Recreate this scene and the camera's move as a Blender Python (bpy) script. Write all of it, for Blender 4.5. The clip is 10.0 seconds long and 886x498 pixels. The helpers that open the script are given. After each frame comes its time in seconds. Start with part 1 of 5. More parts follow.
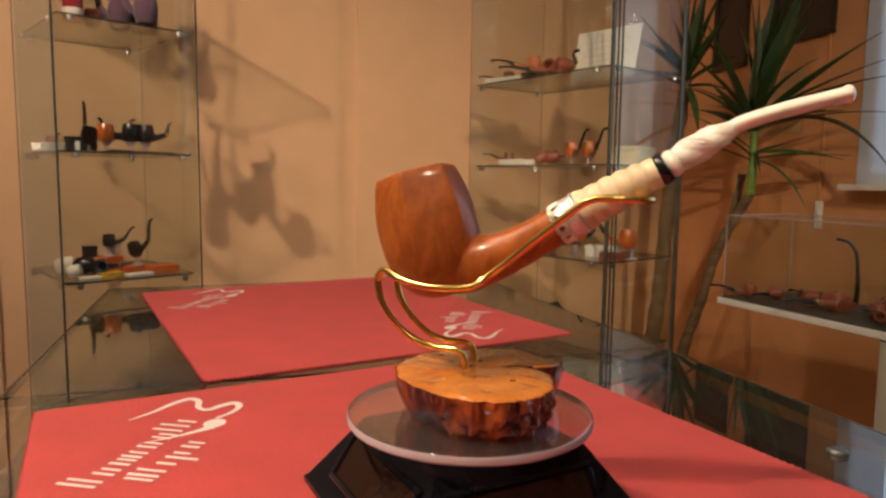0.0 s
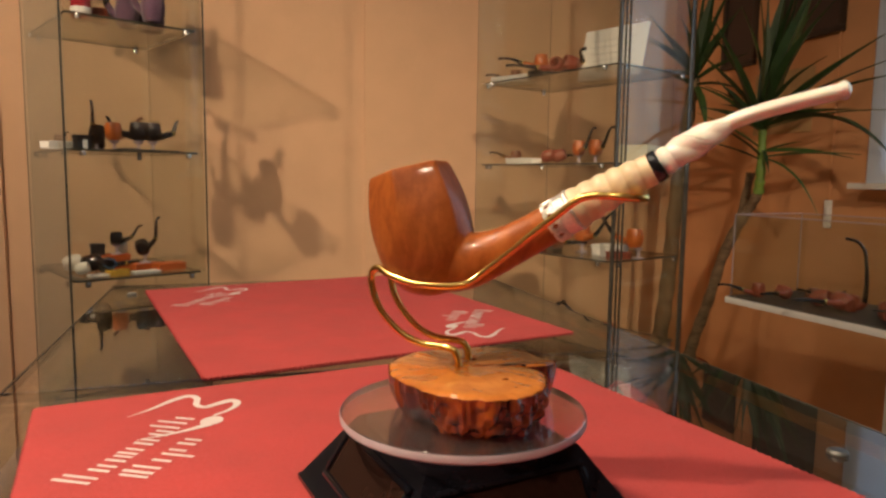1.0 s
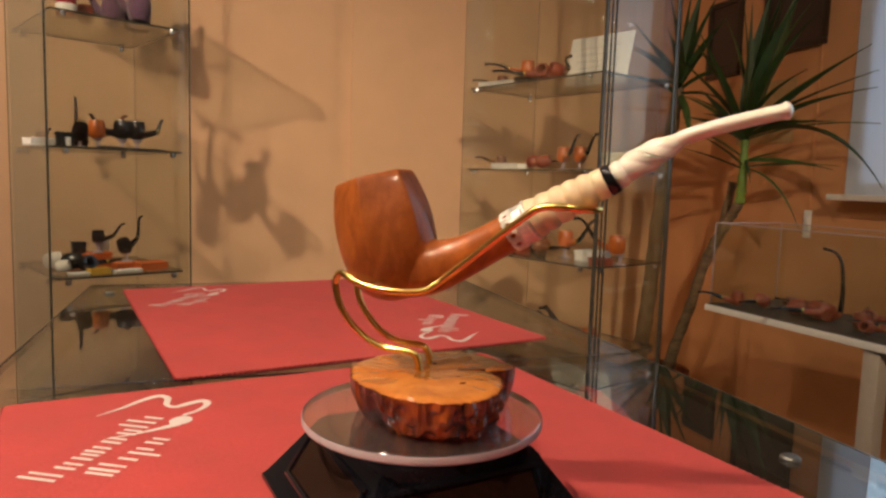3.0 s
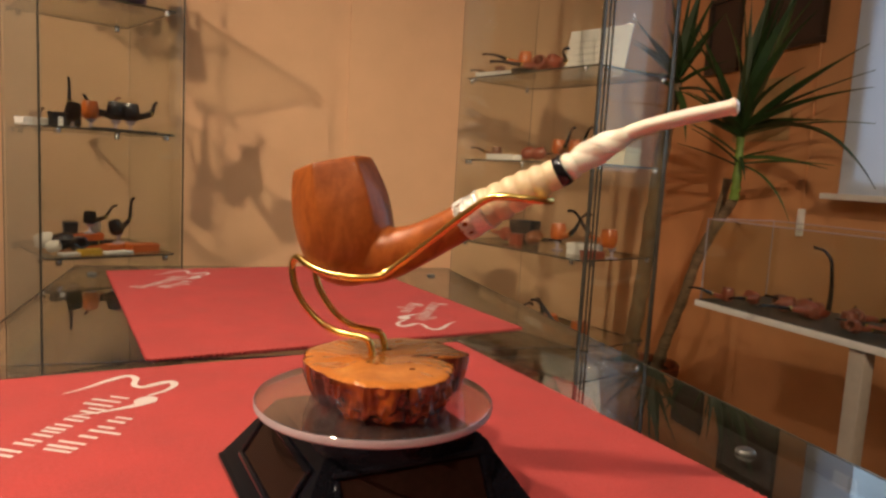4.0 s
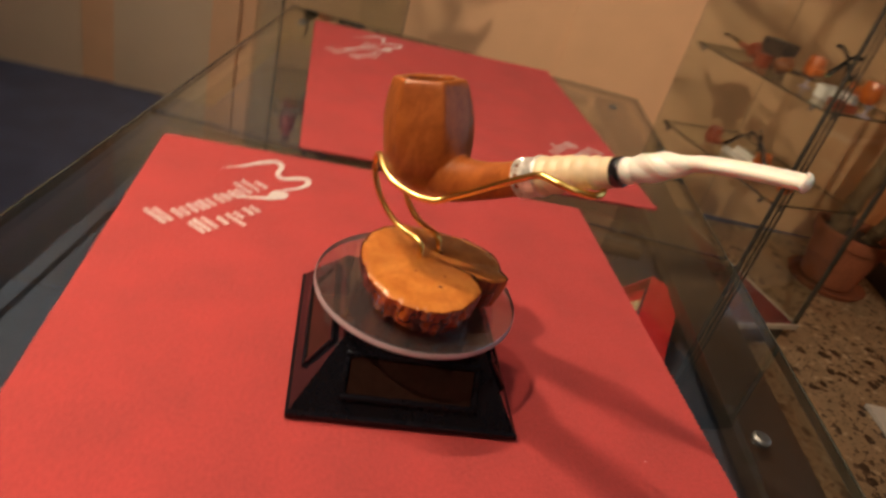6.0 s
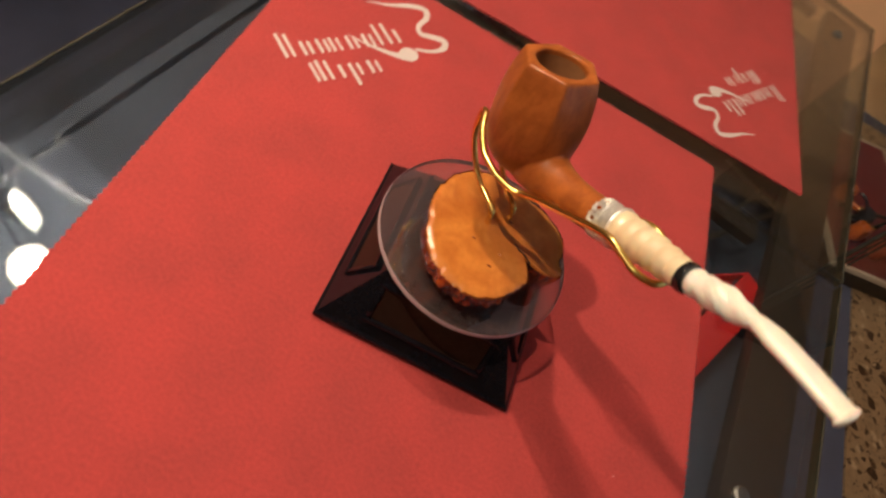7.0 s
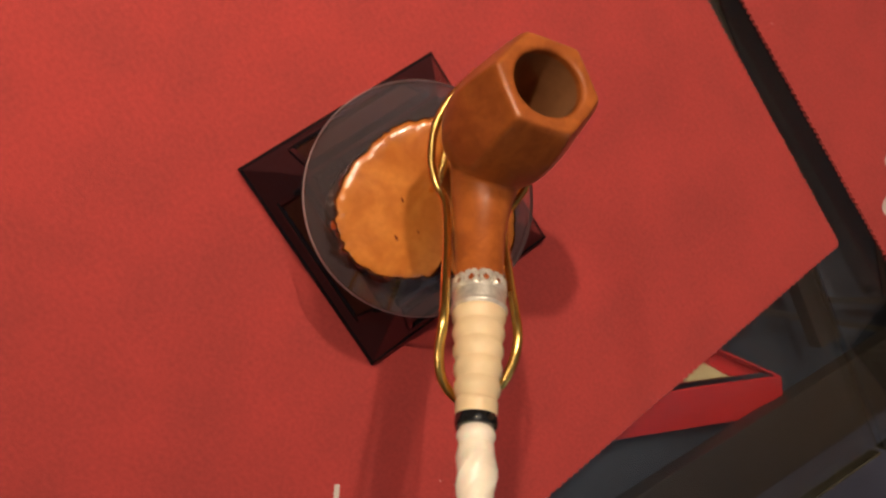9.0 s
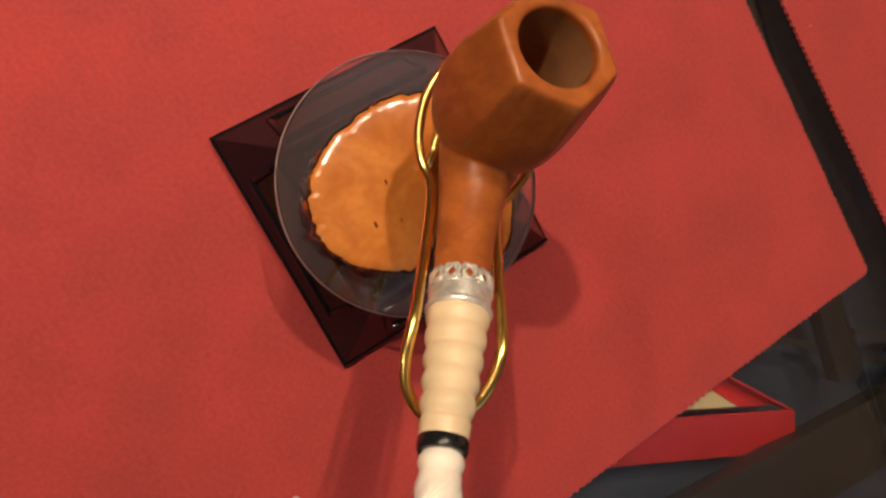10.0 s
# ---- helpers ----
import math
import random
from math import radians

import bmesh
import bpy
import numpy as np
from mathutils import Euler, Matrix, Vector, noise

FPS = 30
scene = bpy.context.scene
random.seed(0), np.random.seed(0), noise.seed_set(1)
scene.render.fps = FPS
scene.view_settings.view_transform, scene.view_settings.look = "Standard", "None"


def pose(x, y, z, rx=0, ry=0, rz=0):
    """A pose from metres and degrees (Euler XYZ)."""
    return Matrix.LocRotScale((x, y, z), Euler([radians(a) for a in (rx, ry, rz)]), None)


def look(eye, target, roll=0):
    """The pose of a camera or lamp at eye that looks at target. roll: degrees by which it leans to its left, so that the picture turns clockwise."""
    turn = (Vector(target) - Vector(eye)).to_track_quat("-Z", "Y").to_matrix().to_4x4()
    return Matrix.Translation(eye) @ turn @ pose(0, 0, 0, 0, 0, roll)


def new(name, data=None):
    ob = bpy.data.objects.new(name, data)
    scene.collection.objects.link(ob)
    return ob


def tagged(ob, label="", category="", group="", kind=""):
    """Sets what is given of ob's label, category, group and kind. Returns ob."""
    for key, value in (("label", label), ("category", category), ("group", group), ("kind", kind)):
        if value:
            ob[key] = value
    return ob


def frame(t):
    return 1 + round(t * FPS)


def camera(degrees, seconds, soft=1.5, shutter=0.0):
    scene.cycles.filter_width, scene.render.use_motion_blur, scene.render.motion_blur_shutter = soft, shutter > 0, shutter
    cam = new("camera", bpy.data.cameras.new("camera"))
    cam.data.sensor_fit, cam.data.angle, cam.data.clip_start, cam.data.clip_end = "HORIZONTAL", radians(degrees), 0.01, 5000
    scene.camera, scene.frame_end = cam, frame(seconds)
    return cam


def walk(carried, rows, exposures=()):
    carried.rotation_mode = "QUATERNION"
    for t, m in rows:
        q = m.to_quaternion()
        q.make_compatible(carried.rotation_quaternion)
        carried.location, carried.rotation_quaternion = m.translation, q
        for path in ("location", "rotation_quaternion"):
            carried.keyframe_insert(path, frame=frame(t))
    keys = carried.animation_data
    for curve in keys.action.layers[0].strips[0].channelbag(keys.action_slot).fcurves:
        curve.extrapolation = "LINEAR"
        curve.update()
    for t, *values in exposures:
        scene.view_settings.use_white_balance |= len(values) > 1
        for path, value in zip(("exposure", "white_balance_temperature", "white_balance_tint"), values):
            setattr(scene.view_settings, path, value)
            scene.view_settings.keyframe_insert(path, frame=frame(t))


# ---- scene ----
cam = camera(66.7, 10.0, soft=2.6, shutter=0.5)
EXPOSURES = ((0.0, 0.01), (5.0, 0.01), (6.0, -0.12), (7.3, -0.27), (8.5, -0.49), (9.5, -0.54), (10.0, -0.42))
PATH = [
    (0, (-0.1421, -0.2399, 0.1422), (0.7965, 1.5141, -0.0644), 0.7),
    (0.5, (-0.1395, -0.2398, 0.1404), (0.7883, 1.5196, -0.0686), 0.63),
    (1, (-0.136, -0.2417, 0.1417), (0.7811, 1.5231, -0.0689), 0.75),
    (1.5, (-0.1356, -0.2415, 0.1426), (0.7836, 1.5226, -0.0651), 0.96),
    (2, (-0.1342, -0.2422, 0.1434), (0.7914, 1.5194, -0.0567), 1.23),
    (2.5, (-0.1338, -0.246, 0.1443), (0.8071, 1.5078, -0.0532), 1.41),
    (4, (-0.115, -0.2645, 0.1445), (0.8402, 1.4775, -0.0859), 3.21),
    (4.5, (-0.1079, -0.2609, 0.1506), (0.8106, 1.4949, -0.12), 5.2),
    (5, (-0.1019, -0.2634, 0.1697), (0.7416, 1.5015, -0.2473), 7.4),
    (5.5, (-0.0824, -0.2712, 0.1969), (0.5585, 1.4885, -0.505), 9.61),
    (5.8, (-0.0656, -0.2797, 0.2229), (0.4351, 1.4482, -0.651), 13),
    (6, (-0.063, -0.279, 0.236), (0.362, 1.399, -0.766), 16.4),
    (6.2, (-0.06, -0.273, 0.254), (0.302, 1.33, -0.884), 20.5),
    (7.5, (-0.0602, -0.1687, 0.3299), (0.1536, 0.5481, -0.9703), 51.19),
    (8, (-0.047, -0.1287, 0.3461), (0.1744, 0.4475, -1.0211), 64.01),
    (8.5, (-0.0355, -0.0987, 0.3391), (0.1873, 0.3544, -1.0734), 76.1),
    (9, (-0.0203, -0.0799, 0.3265), (0.2007, 0.3001, -1.1076), 86.21),
    (9.5, (-0.0119, -0.0736, 0.3154), (0.2085, 0.2913, -1.1228), 90.21),
    (10, (-0.0079, -0.0679, 0.2973), (0.1964, 0.3073, -1.1406), 88.68),
]
walk(cam, [(t, look(eye, target, roll)) for t, eye, target, roll in PATH], EXPOSURES)

# ---- tuning of light and main colours ----
SKY = 0.12
DAYLIGHT = 5.6
WARM = (1.0, 0.77, 0.53)
SPOTS = (
    ((-0.734, 0.483, 1.50), (-0.26, 0.06, 0.0), 3.45, 0.045, 66),
    ((-0.848, 0.626, 1.50), (0.36, 2.2, 0.15), 7.4, 0.045, 92),
    # added lamp, unseen: fills in the shadows on the back wall
    ((-1.30, 0.10, 1.50), (0.30, 2.2, 0.15), 1.6, 0.05, 84),
    ((-0.86, -0.20, 1.50), (-0.24, -0.02, 0.0), 3.3, 0.045, 62),
    ((-0.35, -1.30, 1.50), (1.50, 1.7, -0.10), 5.6, 0.075, 53),
)
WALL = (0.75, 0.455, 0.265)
# window wall: darker and redder than the back wall
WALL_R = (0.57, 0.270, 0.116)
RED = (0.380, 0.040, 0.039)
STAND_TURN = -47.8

# ---- world and lights ----
world = bpy.data.worlds.new("world")
scene.world = world
world.use_nodes = True
wn = world.node_tree.nodes
sky = wn.new("ShaderNodeTexSky")
sky.sky_type = "NISHITA"
sky.sun_disc = False
sky.sun_elevation = radians(14)
sky.sun_rotation = radians(200)
wn["Background"].inputs["Strength"].default_value = SKY
world.node_tree.links.new(sky.outputs["Color"], wn["Background"].inputs["Color"])


def disk_lamp(name, eye, target, watts, size, color, spread):
    data = bpy.data.lights.new(name, "AREA")
    data.shape, data.size, data.energy, data.color = "DISK", size, watts, color
    data.spread = radians(spread)
    ob = new(name, data)
    ob.matrix_world = look(eye, target)
    return ob


# added fill: brightens the ceiling and rods, no lamp is known here
disk_lamp("ceiling_fill", (-0.90, 0.68, 1.51), (-0.90, 0.681, 3.0), 3.2, 0.06, (1.0, 0.96, 0.94), 180)
for eye, target, watts, size, spread in SPOTS:
    disk_lamp("spot_lamp", eye, target, watts, size, WARM, spread)


# ---- materials ----
def surface(name, base, rough=0.5, metal=0.0, var=0.12, fine=60.0, coarse=6.0, bump=0.0, bump_scale=200.0, coat=0.0, second=None, stretch=(1, 1, 1), subsurface=0.0, sheen=0.0):
    """A node material: base colour broken up by a fine and a coarse noise, with a slight relief."""
    m = bpy.data.materials.new(name)
    m.use_nodes = True
    nt = m.node_tree
    n, l = nt.nodes, nt.links
    b = n["Principled BSDF"]
    b.inputs["Roughness"].default_value = rough
    b.inputs["Metallic"].default_value = metal
    b.inputs["Coat Weight"].default_value = coat
    b.inputs["Coat Roughness"].default_value = 0.08
    b.inputs["Subsurface Weight"].default_value = subsurface
    b.inputs["Subsurface Scale"].default_value = 0.004
    b.inputs["Sheen Weight"].default_value = sheen
    co = n.new("ShaderNodeTexCoord")
    mp = n.new("ShaderNodeMapping")
    mp.inputs["Scale"].default_value = stretch
    l.new(co.outputs["Object"], mp.inputs["Vector"])
    f = n.new("ShaderNodeTexNoise")
    f.inputs["Scale"].default_value, f.inputs["Detail"].default_value = fine, 5
    c = n.new("ShaderNodeTexNoise")
    c.inputs["Scale"].default_value, c.inputs["Detail"].default_value = coarse, 3
    l.new(mp.outputs["Vector"], f.inputs["Vector"])
    l.new(mp.outputs["Vector"], c.inputs["Vector"])
    add = n.new("ShaderNodeMath")
    add.operation = "ADD"
    l.new(f.outputs["Fac"], add.inputs[0])
    l.new(c.outputs["Fac"], add.inputs[1])
    ramp = n.new("ShaderNodeMapRange")
    ramp.inputs["From Min"].default_value, ramp.inputs["From Max"].default_value = 0.65, 1.35
    l.new(add.outputs[0], ramp.inputs["Value"])
    mix = n.new("ShaderNodeMix")
    mix.data_type = "RGBA"
    lo = [max(0.0, k * (1 - var)) for k in base]
    hi = [min(1.0, k * (1 + var)) for k in base] if second is None else list(second)
    mix.inputs["A"].default_value = (*lo, 1)
    mix.inputs["B"].default_value = (*hi, 1)
    l.new(ramp.outputs["Result"], mix.inputs["Factor"])
    l.new(mix.outputs["Result"], b.inputs["Base Color"])
    rr = n.new("ShaderNodeMapRange")
    rr.inputs["To Min"].default_value, rr.inputs["To Max"].default_value = max(0.02, rough * 0.85), min(1.0, rough * 1.15)
    l.new(c.outputs["Fac"], rr.inputs["Value"])
    l.new(rr.outputs["Result"], b.inputs["Roughness"])
    if bump:
        g = n.new("ShaderNodeTexNoise")
        g.inputs["Scale"].default_value, g.inputs["Detail"].default_value = bump_scale, 4
        l.new(mp.outputs["Vector"], g.inputs["Vector"])
        bp = n.new("ShaderNodeBump")
        bp.inputs["Strength"].default_value, bp.inputs["Distance"].default_value = bump, 0.002
        l.new(g.outputs["Fac"], bp.inputs["Height"])
        l.new(bp.outputs["Normal"], b.inputs["Normal"])
    return m


def pane(name, tint, f0=0.045, rough=0.01, rise=5.0):
    """Clear sheet glass or acrylic: it lets light straight through and mirrors more towards grazing angles, alike on both faces."""
    m = bpy.data.materials.new(name)
    m.use_nodes = True
    n, l = m.node_tree.nodes, m.node_tree.links
    n.remove(n["Principled BSDF"])
    t, g, x, lw = (n.new(k) for k in ("ShaderNodeBsdfTransparent", "ShaderNodeBsdfGlossy", "ShaderNodeMixShader", "ShaderNodeLayerWeight"))
    lw.inputs["Blend"].default_value = 0.5
    po, ma = n.new("ShaderNodeMath"), n.new("ShaderNodeMath")
    po.operation, ma.operation = "POWER", "MULTIPLY_ADD"
    po.inputs[1].default_value = rise
    ma.inputs[1].default_value, ma.inputs[2].default_value = 1.0 - f0, f0
    t.inputs["Color"].default_value = (*tint, 1)
    g.inputs["Roughness"].default_value = rough
    l.new(lw.outputs["Facing"], po.inputs[0])
    l.new(po.outputs[0], ma.inputs[0])
    l.new(ma.outputs[0], x.inputs["Fac"])
    l.new(t.outputs["BSDF"], x.inputs[1])
    l.new(g.outputs["BSDF"], x.inputs[2])
    l.new(x.outputs["Shader"], n["Material Output"].inputs["Surface"])
    return m


def paint_haze(m, color, share):
    """Paints haze into clear acrylic: a faint diffuse tint stands in for reflected light."""
    n, l = m.node_tree.nodes, m.node_tree.links
    old = n["Material Output"].inputs["Surface"].links[0].from_socket
    d, x, t = n.new("ShaderNodeBsdfDiffuse"), n.new("ShaderNodeMixShader"), n.new("ShaderNodeTexNoise")
    k = n.new("ShaderNodeMapRange")
    t.inputs["Scale"].default_value = 40
    k.inputs["To Min"].default_value, k.inputs["To Max"].default_value = share * 0.7, share * 1.3
    d.inputs["Color"].default_value = (*color, 1)
    l.new(t.outputs["Fac"], k.inputs["Value"])
    l.new(k.outputs["Result"], x.inputs["Fac"])
    l.new(old, x.inputs[1])
    l.new(d.outputs["BSDF"], x.inputs[2])
    l.new(x.outputs["Shader"], n["Material Output"].inputs["Surface"])


def cloth_screen(name, color):
    """A thin fabric that daylight shines through."""
    m = bpy.data.materials.new(name)
    m.use_nodes = True
    n, l = m.node_tree.nodes, m.node_tree.links
    b = n["Principled BSDF"]
    b.inputs["Base Color"].default_value = (*color, 1)
    b.inputs["Roughness"].default_value = 0.9
    t, x = n.new("ShaderNodeBsdfTranslucent"), n.new("ShaderNodeMixShader")
    t.inputs["Color"].default_value = (*color, 1)
    x.inputs["Fac"].default_value = 0.5
    l.new(b.outputs["BSDF"], x.inputs[1])
    l.new(t.outputs["BSDF"], x.inputs[2])
    l.new(x.outputs["Shader"], n["Material Output"].inputs["Surface"])
    return m


def glow(name, color, strength):
    m = bpy.data.materials.new(name)
    m.use_nodes = True
    b = m.node_tree.nodes["Principled BSDF"]
    b.inputs["Base Color"].default_value = (*color, 1)
    b.inputs["Emission Color"].default_value = (*color, 1)
    b.inputs["Emission Strength"].default_value = strength
    return m


def terrazzo_material():
    m = surface("terrazzo", (0.36, 0.255, 0.155), 0.4, var=0.22, fine=90, coarse=14)
    n, l = m.node_tree.nodes, m.node_tree.links
    b = n["Principled BSDF"]
    old = b.inputs["Base Color"].links[0].from_socket
    co = n.new("ShaderNodeTexCoord")
    for scale, edge, tone in ((17.0, 0.27, (0.060, 0.035, 0.022)), (33.0, 0.28, (0.12, 0.075, 0.045)), (24.0, 0.24, (0.50, 0.38, 0.25)), (70.0, 0.24, (0.07, 0.045, 0.03))):
        v = n.new("ShaderNodeTexVoronoi")
        v.inputs["Scale"].default_value = scale
        v.inputs["Randomness"].default_value = 1.0
        wob = n.new("ShaderNodeTexNoise")
        wob.inputs["Scale"].default_value = scale * 1.2
        addv = n.new("ShaderNodeMix")
        addv.data_type = "VECTOR"
        addv.inputs["Factor"].default_value = 0.035
        l.new(co.outputs["Object"], wob.inputs["Vector"])
        l.new(co.outputs["Object"], addv.inputs["A"])
        l.new(wob.outputs["Color"], addv.inputs["B"])
        l.new(addv.outputs["Result"], v.inputs["Vector"])
        st = n.new("ShaderNodeMath")
        st.operation = "LESS_THAN"
        st.inputs[1].default_value = edge
        l.new(v.outputs["Distance"], st.inputs[0])
        mx = n.new("ShaderNodeMix")
        mx.data_type = "RGBA"
        mx.inputs["B"].default_value = (*tone, 1)
        l.new(st.outputs[0], mx.inputs["Factor"])
        l.new(old, mx.inputs["A"])
        old = mx.outputs["Result"]
    l.new(old, b.inputs["Base Color"])
    return m


def grain_material(name, dark, light, scale, rough, coat, stretch, strength=0.5):
    """Wood: long soft streaks over a cloudy ground, with fine pores."""
    m = surface(name, light, rough, var=0.14, fine=420, coarse=48, coat=coat)
    n, l = m.node_tree.nodes, m.node_tree.links
    b = n["Principled BSDF"]
    old = b.inputs["Base Color"].links[0].from_socket
    co, mp, w = n.new("ShaderNodeTexCoord"), n.new("ShaderNodeMapping"), n.new("ShaderNodeTexNoise")
    mp.inputs["Scale"].default_value = stretch
    mp.inputs["Rotation"].default_value = (0.1, 0.2, 0.15)
    w.inputs["Scale"].default_value, w.inputs["Detail"].default_value, w.inputs["Distortion"].default_value = scale, 6, 0.8
    l.new(co.outputs["Object"], mp.inputs["Vector"])
    l.new(mp.outputs["Vector"], w.inputs["Vector"])
    k = n.new("ShaderNodeMapRange")
    k.inputs["From Min"].default_value, k.inputs["From Max"].default_value = 0.33, 0.66
    k.inputs["To Min"].default_value, k.inputs["To Max"].default_value = strength, 0.0
    l.new(w.outputs["Fac"], k.inputs["Value"])
    mx = n.new("ShaderNodeMix")
    mx.data_type = "RGBA"
    mx.inputs["B"].default_value = (*dark, 1)
    l.new(k.outputs["Result"], mx.inputs["Factor"])
    l.new(old, mx.inputs["A"])
    l.new(mx.outputs["Result"], b.inputs["Base Color"])
    return m


def bark_material():
    """Lacquered bark: near black, with patchy upright streaks of red-brown and orange and a few grey bloomed spots."""
    m = surface("lacquered_bark", (0.034, 0.009, 0.006), 0.16, var=0.6, fine=170, coarse=70, bump=0.35, bump_scale=240, coat=0.8, second=(0.15, 0.027, 0.009), stretch=(1, 1, 0.5))
    n, l = m.node_tree.nodes, m.node_tree.links
    b = n["Principled BSDF"]
    old = b.inputs["Base Color"].links[0].from_socket
    co = n.new("ShaderNodeTexCoord")
    for scale, stretch, lo, hi, tone in ((62.0, (1, 1, 0.12), 0.48, 0.64, (0.52, 0.11, 0.016)), (38.0, (1, 1, 0.5), 0.66, 0.80, (0.24, 0.16, 0.14))):
        mp, t, k, mx = (n.new(q) for q in ("ShaderNodeMapping", "ShaderNodeTexNoise", "ShaderNodeMapRange", "ShaderNodeMix"))
        mp.inputs["Scale"].default_value = stretch
        t.inputs["Scale"].default_value, t.inputs["Detail"].default_value = scale, 4
        k.inputs["From Min"].default_value, k.inputs["From Max"].default_value = lo, hi
        k.inputs["To Max"].default_value = 0.85
        mx.data_type = "RGBA"
        mx.inputs["B"].default_value = (*tone, 1)
        l.new(co.outputs["Object"], mp.inputs["Vector"])
        l.new(mp.outputs["Vector"], t.inputs["Vector"])
        l.new(t.outputs["Fac"], k.inputs["Value"])
        l.new(k.outputs["Result"], mx.inputs["Factor"])
        l.new(old, mx.inputs["A"])
        old = mx.outputs["Result"]
    l.new(old, b.inputs["Base Color"])
    return m


M_WALL = surface("peach_plaster", WALL, 0.85, var=0.05, fine=9, coarse=1.3, bump=0.25, bump_scale=60)
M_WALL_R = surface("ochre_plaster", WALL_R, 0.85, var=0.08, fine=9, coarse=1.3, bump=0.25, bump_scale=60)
M_CEIL = surface("white_ceiling_paint", (0.72, 0.77, 0.90), 0.9, var=0.03, fine=12, coarse=2)
M_CARPET = surface("navy_carpet", (0.095, 0.112, 0.19), 0.95, var=0.35, fine=350, coarse=5, bump=0.6, bump_scale=700)
M_TERRAZZO = terrazzo_material()
M_SKIRT = surface("black_skirting", (0.02, 0.017, 0.016), 0.45, var=0.2)
M_RED = surface("red_felt", RED, 0.9, var=0.20, fine=500, coarse=24, bump=0.35, bump_scale=1500, sheen=0.03)
def specks(m, scale, size, tone):
    """Sparse pale lint on a cloth."""
    n, l = m.node_tree.nodes, m.node_tree.links
    b = n["Principled BSDF"]
    old = b.inputs["Base Color"].links[0].from_socket
    co, v, st, mx = (n.new(q) for q in ("ShaderNodeTexCoord", "ShaderNodeTexVoronoi", "ShaderNodeMath", "ShaderNodeMix"))
    v.inputs["Scale"].default_value = scale
    st.operation, st.inputs[1].default_value = "LESS_THAN", size
    mx.data_type = "RGBA"
    mx.inputs["B"].default_value = (*tone, 1)
    l.new(co.outputs["Object"], v.inputs["Vector"])
    l.new(v.outputs["Distance"], st.inputs[0])
    l.new(st.outputs[0], mx.inputs["Factor"])
    l.new(old, mx.inputs["A"])
    l.new(mx.outputs["Result"], b.inputs["Base Color"])


specks(M_RED, 34.0, 0.016, (0.62, 0.30, 0.28))
M_PRINT = surface("white_print", (0.56, 0.49, 0.48), 0.7, var=0.07, fine=700, coarse=60)
M_GLASS = pane("counter_glass", (0.92, 0.945, 0.92), 0.135, rise=3.0)
M_INGLASS = pane("shelf_glass", (0.90, 0.93, 0.90), 0.03)
M_CABGLASS = pane("cabinet_glass", (0.95, 0.97, 0.95), 0.06)
M_ACRYL = pane("clear_acrylic", (0.96, 0.92, 0.92), 0.15, 0.03, rise=3.6)
# the pinkish tint puts the red mat's light into the disc's colour
paint_haze(M_ACRYL, (0.78, 0.58, 0.57), 0.024)
M_EDGE = surface("dark_glass_edge", (0.055, 0.052, 0.040), 0.15, var=0.3, fine=40)
M_DISC_EDGE = surface("frosted_acrylic_edge", (0.42, 0.34, 0.37), 0.25, var=0.08, fine=200)
M_BLACK = surface("gloss_black_plastic", (0.006, 0.006, 0.009), 0.06, var=0.2, fine=500, coarse=30)
M_BLACK.node_tree.nodes["Principled BSDF"].inputs["Specular IOR Level"].default_value = 0.26
M_CELL = surface("solar_cell", (0.020, 0.0095, 0.007), 0.09, var=0.25, fine=40, coarse=300)
M_CELL.node_tree.nodes["Principled BSDF"].inputs["Specular IOR Level"].default_value = 0.14
M_BRASS = surface("polished_brass_wire", (0.95, 0.66, 0.20), 0.24, metal=1.0, var=0.08, fine=300)
M_SILVER = surface("engraved_silver", (0.76, 0.74, 0.70), 0.38, metal=0.7, var=0.15, fine=700, coarse=350, bump=0.2, bump_scale=600)
M_BRIAR = grain_material("polished_briar", (0.15, 0.028, 0.006), (0.37, 0.102, 0.021), 190.0, 0.40, 0.20, (1.0, 1.0, 0.38), 0.50)
M_BRIAR.node_tree.nodes["Principled BSDF"].inputs["Specular IOR Level"].default_value = 0.22
M_CHAMBER = surface("bare_briar_bore", (0.25, 0.105, 0.04), 0.7, var=0.15, fine=300)
M_HORN = surface("cream_horn", (0.70, 0.55, 0.36), 0.42, var=0.12, fine=120, coarse=50, coat=0.08, subsurface=0.04)
M_BONE = surface("ivory_resin", (0.86, 0.80, 0.72), 0.28, var=0.06, fine=160, coarse=60, coat=0.25, subsurface=0.15)
M_RING = surface("black_ring", (0.01, 0.01, 0.012), 0.12, var=0.1, coat=0.3)
M_SLAB = grain_material("lacquered_cut_wood", (0.34, 0.085, 0.014), (0.56, 0.195, 0.036), 60.0, 0.24, 1.0, (1, 1, 1), 0.7)
M_BARK = bark_material()
M_PIT = surface("pitted_lacquer", (0.16, 0.035, 0.008), 0.12, var=0.4, fine=300, coat=0.6)
M_DARKWOOD = surface("dark_brown_rail", (0.025, 0.020, 0.018), 0.4, var=0.35, fine=30, coarse=8)
M_INNER = surface("slate_cloth", (0.040, 0.050, 0.096), 0.9, var=0.3, fine=500, coarse=7, bump=0.4, bump_scale=900)
M_POST = surface("greenish_glass_post", (0.060, 0.055, 0.045), 0.16, var=0.4, fine=30, coarse=5, coat=0.25)
# white paint darkened: the shade on the legs is put into the colour
M_LEG = surface("shaded_white", (0.46, 0.40, 0.33), 0.5, var=0.08, fine=40, coarse=6)
M_WINE = surface("wine_red_cloth", (0.16, 0.018, 0.022), 0.8, var=0.2, fine=300, coarse=9)
